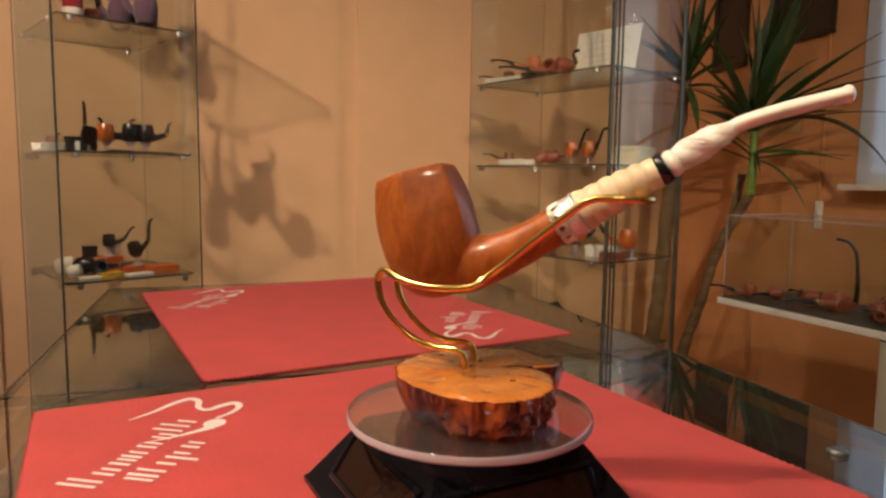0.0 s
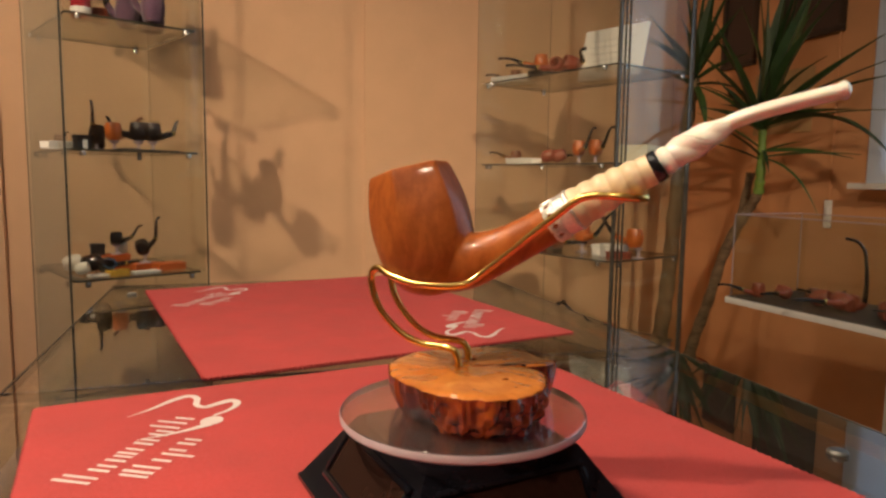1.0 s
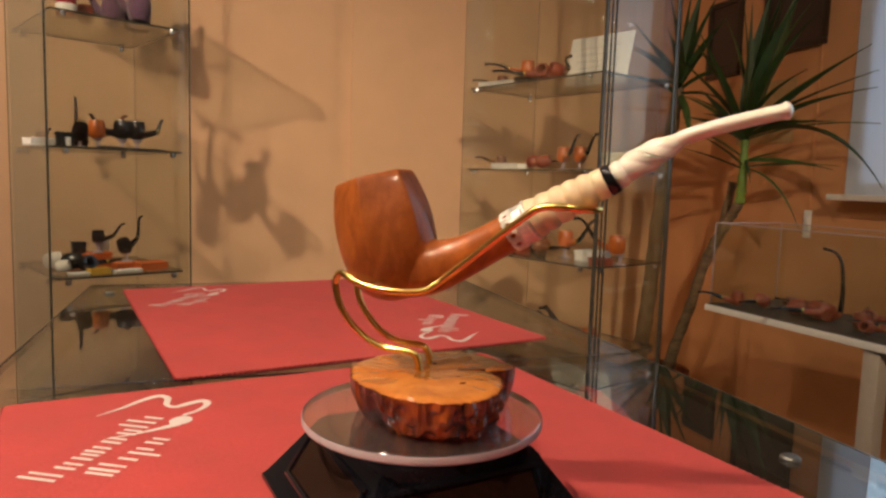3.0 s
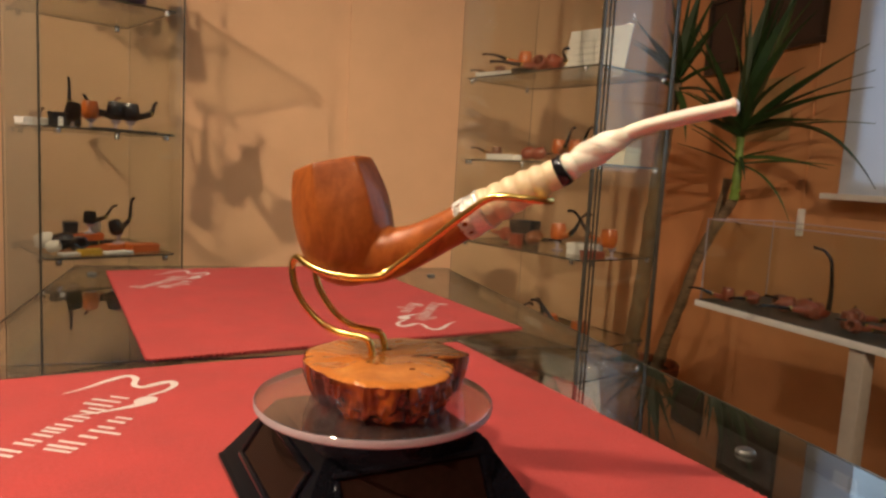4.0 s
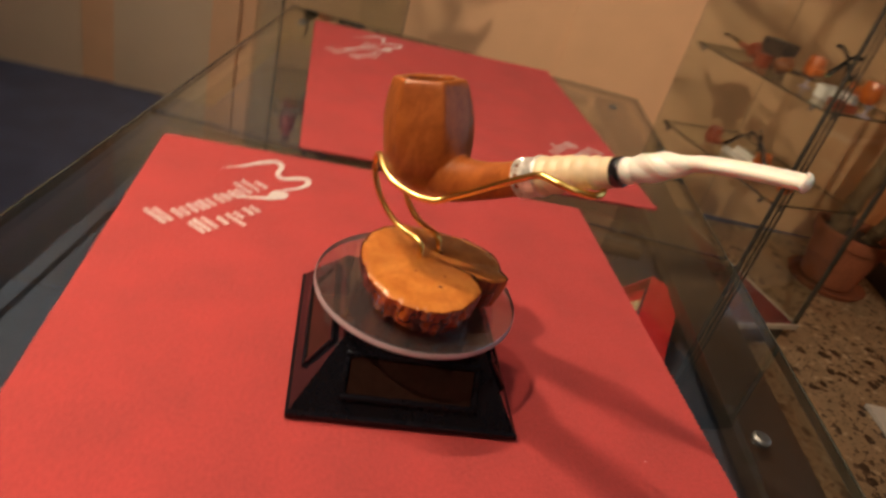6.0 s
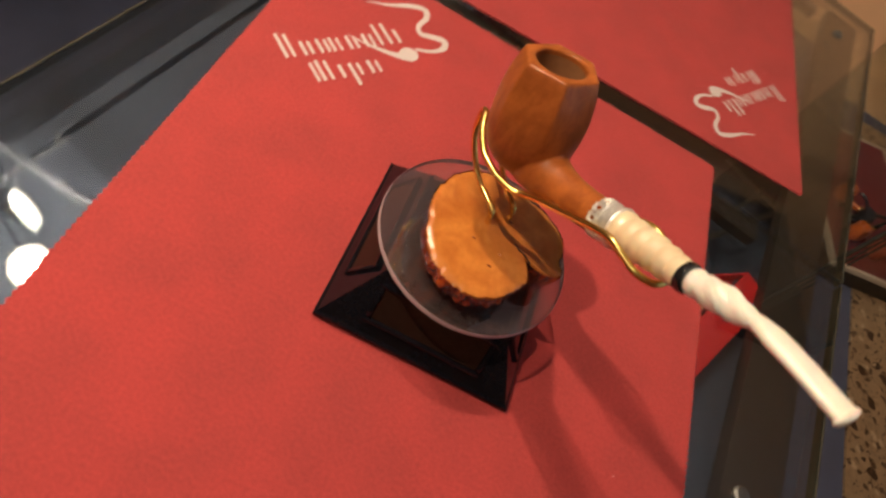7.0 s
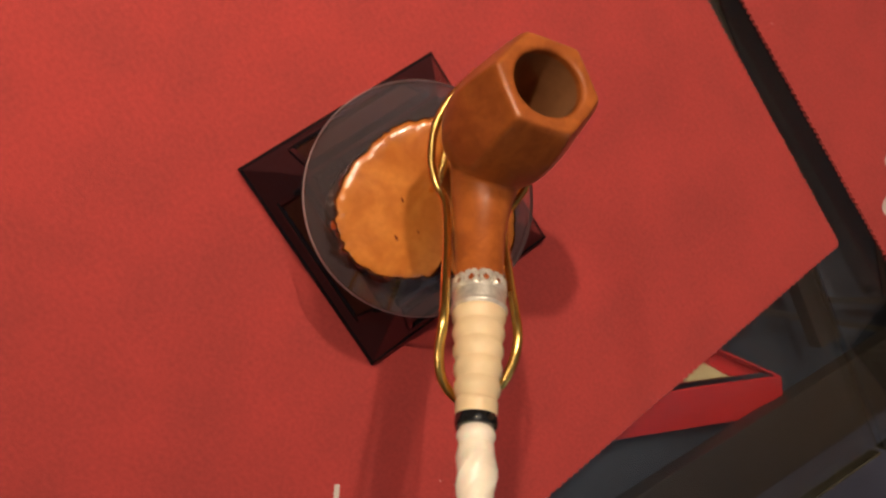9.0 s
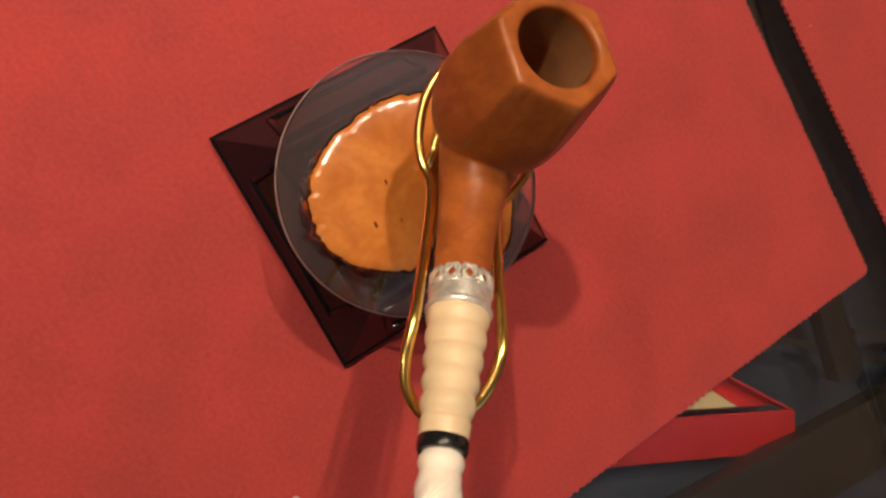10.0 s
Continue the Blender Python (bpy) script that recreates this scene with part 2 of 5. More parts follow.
M_CLAMP = surface("dull_clamp_steel", (0.20, 0.20, 0.19), 0.48, metal=1.0, var=0.3, fine=300)
M_INK = surface("grey_ink", (0.60, 0.57, 0.53), 0.8, var=0.1)
M_ROD = surface("satin_nickel", (0.90, 0.89, 0.88), 0.34, metal=0.1, var=0.06, fine=200)
M_STEEL = surface("brushed_steel", (0.55, 0.55, 0.55), 0.25, metal=1.0, var=0.1, fine=200)
M_REDBOX = surface("red_card", (0.55, 0.018, 0.022), 0.5, var=0.07, fine=300, coarse=20)
M_CREAM = surface("cream_paper", (0.60, 0.50, 0.30), 0.8, var=0.06, fine=200)
M_WHITE = surface("white_paint", (0.72, 0.69, 0.64), 0.5, var=0.06, fine=40, coarse=6)
M_PAPER = surface("white_card", (0.78, 0.74, 0.68), 0.75, var=0.05, fine=80)
M_TERRA = surface("terracotta", (0.25, 0.075, 0.032), 0.85, var=0.2, fine=70, coarse=12, bump=0.4, bump_scale=150)
M_TRUNK = surface("yucca_bark", (0.19, 0.125, 0.07), 0.9, var=0.45, fine=60, coarse=14, bump=1.0, bump_scale=90, stretch=(1, 1, 2.5))
M_LEAF = surface("yucca_leaf", (0.020, 0.042, 0.009), 0.45, var=0.4, fine=30, coarse=5)
M_LEAF_DRY = surface("young_yucca_leaf", (0.045, 0.080, 0.018), 0.45, var=0.35, fine=30, coarse=5)
M_SOIL = surface("potting_soil", (0.03, 0.02, 0.013), 0.95, var=0.4, fine=120, coarse=30, bump=1.0)
M_FRAME = surface("dark_picture_frame", (0.03, 0.018, 0.012), 0.4, var=0.3, fine=30)
M_PICT = surface("faded_print", (0.13, 0.075, 0.05), 0.6, var=0.6, fine=9, coarse=3, second=(0.05, 0.025, 0.02))
M_CHART = surface("olive_tan_chart", (0.40, 0.25, 0.11), 0.7, var=0.15, fine=40, coarse=8)
M_BLIND = cloth_screen("pale_blind", (0.86, 0.91, 0.99))
M_TABLECLOTH = surface("dark_table_cloth", (0.05, 0.042, 0.034), 0.6, var=0.25, fine=200, coarse=12)
M_TAN = surface("tan_panel", (0.68, 0.52, 0.36), 0.8, var=0.06, fine=6, coarse=2)


# ---- shape helpers ----
def part(name, bm, material, parent=None, label="", smooth=True, m=None):
    """Links a bmesh as one mesh object under a thing or a part."""
    bmesh.ops.recalc_face_normals(bm, faces=bm.faces)
    me = bpy.data.meshes.new(name)
    bm.to_mesh(me)
    bm.free()
    me.materials.append(material)
    if smooth:
        me.polygons.foreach_set("use_smooth", [True] * len(me.polygons))
        me.set_sharp_from_angle(angle=radians(32))
    ob = new(name, me)
    if parent is not None:
        ob.parent = parent
    if m is not None:
        ob.matrix_basis = m
    if label:
        ob["label"] = label
    return ob


def thing(name, m, label, category, group="", kind=""):
    ob = new(name)
    ob.matrix_basis = m
    ob.empty_display_size = 0.02
    return tagged(ob, label, category, group, kind)


def box(sx, sy, sz, at=(0, 0, 0), bevel=0.0, bm=None, turn=None):
    """A block centred on at, with rounded edges."""
    out = bm or bmesh.new()
    t = bmesh.new()
    bmesh.ops.create_cube(t, size=1.0)
    bmesh.ops.scale(t, vec=(sx, sy, sz), verts=t.verts)
    if bevel:
        bmesh.ops.bevel(t, geom=t.edges[:], offset=bevel, segments=2, affect="EDGES", profile=0.6)
    m = Matrix.Translation(at) @ (turn or Matrix())
    bmesh.ops.transform(t, matrix=m, verts=t.verts)
    merge(out, t)
    return out


def merge(out, t):
    me = bpy.data.meshes.new("tmp")
    t.to_mesh(me)
    t.free()
    out.from_mesh(me)
    bpy.data.meshes.remove(me)


def lathe(profile, seg=24, at=(0, 0, 0), turn=None, bm=None, caps=True):
    """A body of revolution round z from (radius, height) pairs."""
    out = bm or bmesh.new()
    t = bmesh.new()
    rings = []
    for r, z in profile:
        rings.append([t.verts.new((max(r, 1e-5) * math.cos(2 * math.pi * k / seg), max(r, 1e-5) * math.sin(2 * math.pi * k / seg), z)) for k in range(seg)])
    for a, b in zip(rings, rings[1:]):
        for k in range(seg):
            t.faces.new((a[k], a[(k + 1) % seg], b[(k + 1) % seg], b[k]))
    if caps:
        t.faces.new(rings[0][::-1])
        t.faces.new(rings[-1])
    bmesh.ops.transform(t, matrix=Matrix.Translation(at) @ (turn or Matrix()), verts=t.verts)
    merge(out, t)
    return out


def spline(points, steps=6):
    """A smooth line through the points (each a tuple of any length)."""
    p = [np.array(q, float) for q in points]
    p = [2 * p[0] - p[1]] + p + [2 * p[-1] - p[-2]]
    out = []
    for i in range(1, len(p) - 2):
        for k in range(steps):
            u = k / steps
            out.append(0.5 * (2 * p[i] + (p[i + 1] - p[i - 1]) * u + (2 * p[i - 1] - 5 * p[i] + 4 * p[i + 1] - p[i + 2]) * u * u + (3 * p[i] - p[i - 1] - 3 * p[i + 1] + p[i + 2]) * u ** 3))
    out.append(p[-2])
    return out


def tube(path, seg=12, bm=None, caps=True, shape=None):
    """A round bar along rows of x, y, z, radius. shape(i, angle) may scale the radius."""
    out = bm or bmesh.new()
    pts = [Vector(q[:3]) for q in path]
    rad = [float(q[3]) for q in path]
    side = None
    rings = []
    for i, q in enumerate(pts):
        d = (pts[min(i + 1, len(pts) - 1)] - pts[max(i - 1, 0)]).normalized()
        if side is None:
            side = d.orthogonal().normalized() if abs(d.z) > 0.98 else d.cross(Vector((0, 0, 1))).normalized()
        side = (side - d * side.dot(d)).normalized()
        up = side.cross(d)
        ring = []
        for k in range(seg):
            a = 2 * math.pi * k / seg
            r = rad[i] * (shape(i, a) if shape else 1.0)
            ring.append(out.verts.new(q + (side * math.cos(a) + up * math.sin(a)) * r))
        rings.append(ring)
    for a, b in zip(rings, rings[1:]):
        for k in range(seg):
            out.faces.new((a[k], a[(k + 1) % seg], b[(k + 1) % seg], b[k]))
    if caps:
        out.faces.new(rings[0][::-1])
        out.faces.new(rings[-1])
    return out


def sheet(outline, z0, z1):
    """A flat slab with the given outline."""
    bm = bmesh.new()
    lo = [bm.verts.new((x, y, z0)) for x, y in outline]
    hi = [bm.verts.new((x, y, z1)) for x, y in outline]
    bm.faces.new(hi)
    bm.faces.new(lo[::-1])
    for k in range(len(outline)):
        j = (k + 1) % len(outline)
        bm.faces.new((lo[k], lo[j], hi[j], hi[k]))
    return bm


# ---- setting ----
FLOOR = -0.88
CEIL = 1.95
BACK = [(-3.0, 2.62), (2.72, 2.20)]


def wall(name, a, b, z0, z1, thick, material, out):
    """An upright slab from a to b; out: its outer side, +1 to the left of the way."""
    ax, ay = a
    bx, by = b
    d = Vector((bx - ax, by - ay, 0))
    n = Vector((-d.y, d.x, 0)).normalized() * thick * out
    bm = sheet([(ax, ay), (bx, by), (bx + n.x, by + n.y), (ax + n.x, ay + n.y)], z0, z1)
    return tagged(part(name, bm, material, smooth=False), kind="structure")


def right_x(y):
    return 2.17 + 0.20 * (y - 1.05)


tagged(part("floor", sheet([(-3.2, -2.8), (3.0, -2.8), (3.0, 3.0), (-3.2, 3.0)], FLOOR - 0.2, FLOOR), M_CARPET, smooth=False), "dark navy carpet floor of the shop", "floor", kind="structure")
tagged(part("floor_border", sheet([(0.93, -2.3), (right_x(-2.3), -2.3), (right_x(2.2), 2.2), (1.46, 2.2)], FLOOR - 0.01, FLOOR + 0.006), M_TERRAZZO, smooth=False), "speckled tan terrazzo floor strip along the window wall", "floor", kind="structure")
tagged(part("ceiling", sheet([(-3.2, -2.8), (3.0, -2.8), (3.0, 3.0), (-3.2, 3.0)], CEIL, CEIL + 0.2), M_CEIL, smooth=False), "white painted ceiling", "ceiling", kind="structure")
tagged(wall("wall_back", BACK[0], BACK[1], FLOOR, CEIL, 0.2, M_WALL, 1), "peach plastered back wall")
tagged(wall("wall_left", (-3.0, -2.6), (-3.0, 2.62), FLOOR, CEIL, 0.2, M_WALL, 1), "peach plastered side wall")
tagged(wall("wall_front", (3.0, -2.5), (-3.2, -2.5), FLOOR, CEIL, 0.2, M_WALL, 1), "peach plastered wall behind the counter")
# the window wall: solid parts round the opening
WY0, WY1, WZ0, WZ1 = -0.70, 1.125, 0.12, 1.35
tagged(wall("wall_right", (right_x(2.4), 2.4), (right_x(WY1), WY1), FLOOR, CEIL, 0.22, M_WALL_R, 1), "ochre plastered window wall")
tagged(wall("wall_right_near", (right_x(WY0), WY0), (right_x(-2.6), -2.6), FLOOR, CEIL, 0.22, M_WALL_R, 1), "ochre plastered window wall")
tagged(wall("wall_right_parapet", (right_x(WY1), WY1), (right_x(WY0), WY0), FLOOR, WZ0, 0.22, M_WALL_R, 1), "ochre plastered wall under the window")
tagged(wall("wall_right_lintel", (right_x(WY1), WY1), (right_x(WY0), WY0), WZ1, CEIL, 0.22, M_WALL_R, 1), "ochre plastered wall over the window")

# black skirting along the window wall and the back wall
for a, b in (((right_x(2.2) - 0.002, 2.2), (right_x(-2.4) - 0.002, -2.4)),):
    tagged(wall("baseboard", a, b, FLOOR + 0.006, FLOOR + 0.10, 0.014, M_SKIRT, -1), "black skirting board", "skirting")


def back_y(x):
    return BACK[0][1] + (BACK[1][1] - BACK[0][1]) * (x - BACK[0][0]) / (BACK[1][0] - BACK[0][0])


# shallow pier and a tan panel on the back wall
for name, x0, x1, deep, mat, label in (("trim_pier", 0.84, 1.16, 0.009, M_WALL, "shallow peach pier on the wall"), ("trim_panel", -0.86, -0.50, 0.012, M_TAN, "tan wall panel"), ("trim_post", -0.50, -0.40, 0.03, M_WALL, "peach wall post"), ("trim_panel", -1.75, -0.98, 0.012, M_TAN, "grey-tan wall panel")):
    tagged(wall(name, (x0, back_y(x0) + 0.002), (x1, back_y(x1) + 0.002), FLOOR, CEIL, deep, mat, -1), label, "trim")

# window: frame, pane, sill, pale blind
slope = math.degrees(math.atan(0.20))
win = thing("window_1", pose(right_x((WY0 + WY1) / 2) + 0.032, (WY0 + WY1) / 2, (WZ0 + WZ1) / 2, 0, 0, -slope), "daylit window with white frame and pale blind", "window", kind="structure")
wl = (WY1 - WY0) / math.cos(radians(slope)) - 0.01
WH = WZ1 - WZ0
fr = bmesh.new()
for y in (-wl / 2 + 0.03, -wl / 6, wl / 6, wl / 2 - 0.03):
    box(0.06, 0.06, WZ1 - WZ0 - 0.01, (0, y, 0), 0.004, fr)
for z in (-WH / 2 + 0.035, WH / 2 - 0.035):
    box(0.056, wl, 0.06, (0, 0, z), 0.004, fr)
part("window_frame", fr, M_WHITE, win)
part("window_pane", box(0.006, wl - 0.1, WH - 0.1), M_CABGLASS, win)
part("blind", box(0.004, 0.19, WH - 0.03, (-0.037, wl / 2 - 0.095, 0), 0.001), M_BLIND, win, "pale translucent roller blind")
day = bpy.data.lights.new("window_daylight", "AREA")
day.shape, day.size, day.size_y, day.energy, day.color = "RECTANGLE", WH - 0.1, wl - 0.1, DAYLIGHT, (0.66, 0.79, 1.0)
day_lamp = new("window_daylight", day)
day_lamp.matrix_world = pose(right_x((WY0 + WY1) / 2) + 0.12, (WY0 + WY1) / 2, (WZ0 + WZ1) / 2, 0, 0, -slope) @ pose(0, 0, 0, 0, 90, 0)
part("window_sill", box(0.10, wl - 0.004, 0.02, (-0.072, 0, -WH / 2 + 0.012), 0.004), M_WHITE, win)

# ---- display counter ----
# local x across the counter, local y along it
COUNTER = pose(0, 0, 0, 0, 0, -10)
counter = thing("display_counter", COUNTER, "glass-topped display counter with dark brown rails and slate cloth inside", "counter")
C0, C1, L0, L1 = -0.237, 0.262, -0.46, 0.675
MID = 0.226
TOP = -0.0015
THICK = 0.007
for name, y0, y1 in (("glass_top", L0, MID - 0.002), ("glass_top", MID + 0.002, L1)):
    g = part(name, box(C1 - C0, y1 - y0, THICK, ((C0 + C1) / 2, (y0 + y1) / 2, TOP - THICK / 2), 0.0008), M_GLASS, counter, "clear glass top sheet", smooth=False)
    g.visible_shadow = False
    e = bmesh.new()
    for x in (C0 - 0.0006, C1 + 0.0006):
        box(0.0012, y1 - y0, THICK + 0.0006, (x, (y0 + y1) / 2, TOP - THICK / 2), 0, e)
    for y in (y0 - 0.0004,) if y0 == L0 else (y1 + 0.0004,):
        box(C1 - C0, 0.0008, THICK, ((C0 + C1) / 2, y, TOP - THICK / 2), 0, e)
    part("ground_edge", e, M_EDGE, g, "dark ground edge")
RZ = TOP - THICK - 0.001
part("rail", box(0.042, L1 - L0 - 0.02, 0.012, (0.2255, (L0 + L1) / 2, RZ - 0.0061), 0.0015), M_DARKWOOD, counter, "dark brown rail under the glass")
part("cross_rail", box(0.395, 0.018, 0.010, (-0.010, MID, RZ - 0.0055), 0.0015), M_DARKWOOD, counter)
part("cross_rail", box(0.40, 0.018, 0.010, (-0.010, L1 - 0.03, RZ - 0.0055), 0.0015), M_DARKWOOD, counter)
IN = -0.024
inner = part("inner_shelf", box(0.4725, L1 - L0 - 0.04, 0.005, (0.00125, (L0 + L1) / 2, IN - 0.0025), 0.0004), M_INGLASS, counter, "clear glass shelf under the top", smooth=False)
inner.visible_shadow = False
part("bottom_board", box(0.4605, L1 - L0 - 0.04, 0.012, (-0.00475, (L0 + L1) / 2, -0.052), 0.001), M_INNER, counter, "slate cloth-covered bottom board")
part("side_panel", box(0.008, L1 - L0 - 0.03, 0.28, (0.2255, (L0 + L1) / 2, RZ - 0.168), 0.001), M_INGLASS, counter, "glass side", smooth=False)
part("side_panel", box(0.005, L1 - L0 - 0.03, 0.262, (C0 + 0.030, (L0 + L1) / 2, -0.1905), 0.001), M_INGLASS, counter, "glass side", smooth=False)
part("plinth", box(0.42, L1 - L0 - 0.06, 0.55, (-0.002, (L0 + L1) / 2, FLOOR + 0.276), 0.004), M_DARKWOOD, counter)
# small steel glass clamps
for x, y in ((0.212, 0.003), (0.216, 0.60), (C0 + 0.03, 0.60)):
    c = lathe([(0.0, 0), (0.0054, 0), (0.0054, 0.0014), (0.0042, 0.0024), (0.0, 0.0027)], 20, (x, y, TOP + 0.0004))
    part("clamp", c, M_CLAMP, counter, "small round steel clamp")
# thin black strips lying on the inner glass shelf
for x0, y0, x1, y1 in ((0.165, 0.145, 0.262, 0.252), (0.208, 0.213, 0.240, 0.258), (0.200, 0.272, 0.290, 0.232)):
    d = Vector((x1 - x0, y1 - y0))
    m = COUNTER.inverted() @ pose((x0 + x1) / 2, (y0 + y1) / 2, IN + 0.0022, 0, 0, math.degrees(math.atan2(d.y, d.x)))
    part("strip", box(d.length, 0.004, 0.004, (0, 0, 0), 0.0006), M_SKIRT, counter, "thin black strip on the inner glass", m=m)

# open red card box on the inner glass shelf, its outer wall flared
rb = thing("red_box", pose(0.219, 0.148, IN + 0.0006, 0, 0, 0), "open red card box with cream lining under the glass", "box")


def board(corners, t, material, name, label=""):
    """A card wall through four corners, t thick."""
    bm = bmesh.new()
    c = [Vector(q) for q in corners]
    n = (c[1] - c[0]).cross(c[3] - c[0]).normalized() * t
    lo = [bm.verts.new(q) for q in c]
    hi = [bm.verts.new(q + n) for q in c]
    bm.faces.new(lo[::-1])
    bm.faces.new(hi)
    for k in range(4):
        bm.faces.new((lo[k], lo[(k + 1) % 4], hi[(k + 1) % 4], hi[k]))
    bmesh.ops.bevel(bm, geom=bm.edges[:], offset=t * 0.3, segments=1, affect="EDGES")
    return part(name, bm, material, rb, label)


E1 = Vector((-0.508, -0.861, 0)) * 0.16
E2 = Vector((-0.832, -0.555, 0)) * 0.13
UP, OUT = Vector((0, 0, 0.011)), Vector((0.029, -0.004, 0))
board((OUT, OUT + E1, UP + E1, UP), 0.0014, M_REDBOX, "flared_side", "bright red flared side")
board((E2, Vector((0, 0, 0)), UP, UP + E2), 0.0014, M_REDBOX, "side")
board((Vector((-0.004, -0.004, 0.0008)), E2 * 0.97 + Vector((0, 0, 0.0008)), (E1 + E2) * 0.62 + Vector((0, 0, 0.0008)), E1 * 0.97 + Vector((0, 0, 0.0008))), 0.0012, M_REDBOX, "bottom")
board((Vector((-0.018, -0.027, 0.0024)), Vector((-0.050, -0.045, 0.0024)), Vector((-0.075, -0.110, 0.0024)), Vector((-0.040, -0.062, 0.0024))), 0.003, M_CREAM, "lining", "cream paper lining")


# ---- red mats ----
def pinked(w, h, tooth=0.0040, depth=0.0016, corner=0.004):
    """The outline of a sheet cut with pinking shears."""
    base = []
    for cx, cy, a0 in ((w / 2 - corner, h / 2 - corner, 0), (-w / 2 + corner, h / 2 - corner, 90), (-w / 2 + corner, -h / 2 + corner, 180), (w / 2 - corner, -h / 2 + corner, 270)):
        for k in range(4):
            a = radians(a0 + 30 * k)
            base.append(Vector((cx + corner * math.cos(a), cy + corner * math.sin(a))))
    out = []
    for p, q in zip(base, base[1:] + base[:1]):
        n = max(1, round((q - p).length / tooth))
        d = (q - p).normalized()
        nrm = Vector((d.y, -d.x))
        for k in range(n):
            out.append(p + (q - p) * (k / n) + nrm * random.uniform(-0.0002, 0.0002))
            out.append(p + (q - p) * ((k + 0.5) / n) - nrm * depth * random.uniform(0.85, 1.1))
    return [(v.x, v.y) for v in out]


def ribbon(path, z):
    """A flat brush stroke along rows of x, y, half width."""
    bm = bmesh.new()
    rows = []
    for i, q in enumerate(path):
        a, b = np.array(path[max(i - 1, 0)][:2]), np.array(path[min(i + 1, len(path) - 1)][:2])
        d = (b - a) / (np.linalg.norm(b - a) + 1e-9)
        n = np.array((-d[1], d[0])) * q[2]
        rows.append((bm.verts.new((q[0] + n[0], q[1] + n[1], z)), bm.verts.new((q[0] - n[0], q[1] - n[1], z))))
    for (a, b), (c, d) in zip(rows, rows[1:]):
        bm.faces.new((a, b, d, c))
    return bm


def emblem(parent, m):
    """The white corner print: two rows of plain upright bars, a flourish and a dot."""
    z = 0.0
    bars = bmesh.new()

    def bar(u, v, w, h, lean=0.0):
        nonlocal bars
        vs = [bars.verts.new(c) for c in ((u, v, z), (u + w, v, z), (u + w + lean, v + h, z), (u + lean, v + h, z))]
        bars.faces.new(vs)

    u = 0.0
    for tall, pitch in ((0.0200, 0.0132), (0.0115, 0.0117), (0.0115, 0.0092), (0.0115, 0.0127), (0.0115, 0.0127), (0.0115, 0.0112), (0.0185, 0.0072), (0.0185, 0.0072), (0.0120, 0.0072)):
        bar(u, 0.0, 0.0023, tall)
        if pitch > 0.009:
            bar(u + 0.0052, 0.0, 0.0021, tall * 0.92)
        u += pitch
    part("upper_print", bars, M_PRINT, parent, "row of plain white printed bars", smooth=False, m=m)
    bars = bmesh.new()
    u = 0.016
    for tall, pitch, drop in ((0.0165, 0.0141, 0.0), (0.0105, 0.0076, 0.0), (0.0105, 0.0141, 0.0075), (0.0105, 0.0126, 0.0)):
        bar(u, -0.0215 - drop, 0.0025, tall + drop)
        if pitch > 0.009:
            bar(u + 0.0058, -0.0215, 0.0022, tall * 0.92)
        u += pitch
    bar(0.0118, -0.0215, 0.0022, 0.0150)
    part("lower_print", bars, M_PRINT, parent, "row of plain white printed bars", smooth=False, m=m)
    stroke = spline([(0.080, 0.0395, 0.0003), (0.095, 0.0345, 0.0012), (0.112, 0.0315, 0.0022), (0.1225, 0.0265, 0.0025), (0.1195, 0.0185, 0.0021), (0.109, 0.0125, 0.0018), (0.1065, 0.0050, 0.0020), (0.1150, 0.0005, 0.0026), (0.1215, -0.0045, 0.0027), (0.1170, -0.0105, 0.0022), (0.1060, -0.0115, 0.0014), (0.0945, -0.0075, 0.0012)], 6)
    tail = spline([(0.0815, -0.0125, 0.0034), (0.0740, -0.0085, 0.0020), (0.0640, -0.0010, 0.0012), (0.0560, 0.0065, 0.0007), (0.0500, 0.0120, 0.0002)], 6)
    part("print_flourish", ribbon(stroke, z + 0.00005), M_PRINT, parent, "white curling flourish", smooth=False, m=m)
    part("print_tail", ribbon(tail, z + 0.0001), M_PRINT, parent, smooth=False, m=m)
    dot = bmesh.new()
    bmesh.ops.create_circle(dot, cap_ends=True, radius=0.0072, segments=28, matrix=Matrix.Translation((0.0865, -0.0112, z + 0.00015)) @ Matrix.Diagonal((1.0, 0.86, 1, 1)))
    part("print_dot", dot, M_PRINT, parent, smooth=False, m=m)


MAT_T = 0.0014
for (x, y), turn, (w, h) in (((-0.001, 0.002), 0.0, (0.345, 0.441)), ((0.088, 0.449), 1.6, (0.333, 0.408))):
    mat = tagged(part("red_mat", sheet(pinked(w, h), -MAT_T, 0.0), M_RED, smooth=False, m=pose(x, y, 0, 0, 0, turn)), "red felt mat with pinked edges and white corner prints", "mat", "mats on the counter")
    corner = Matrix.Translation((-w / 2 + 0.0305, h / 2 - 0.1295, 0.0003)) @ pose(0, 0, 0, 0, 0, 51)
    emblem(mat, corner)
    emblem(mat, pose(0, 0, 0, 0, 0, 180) @ corner)

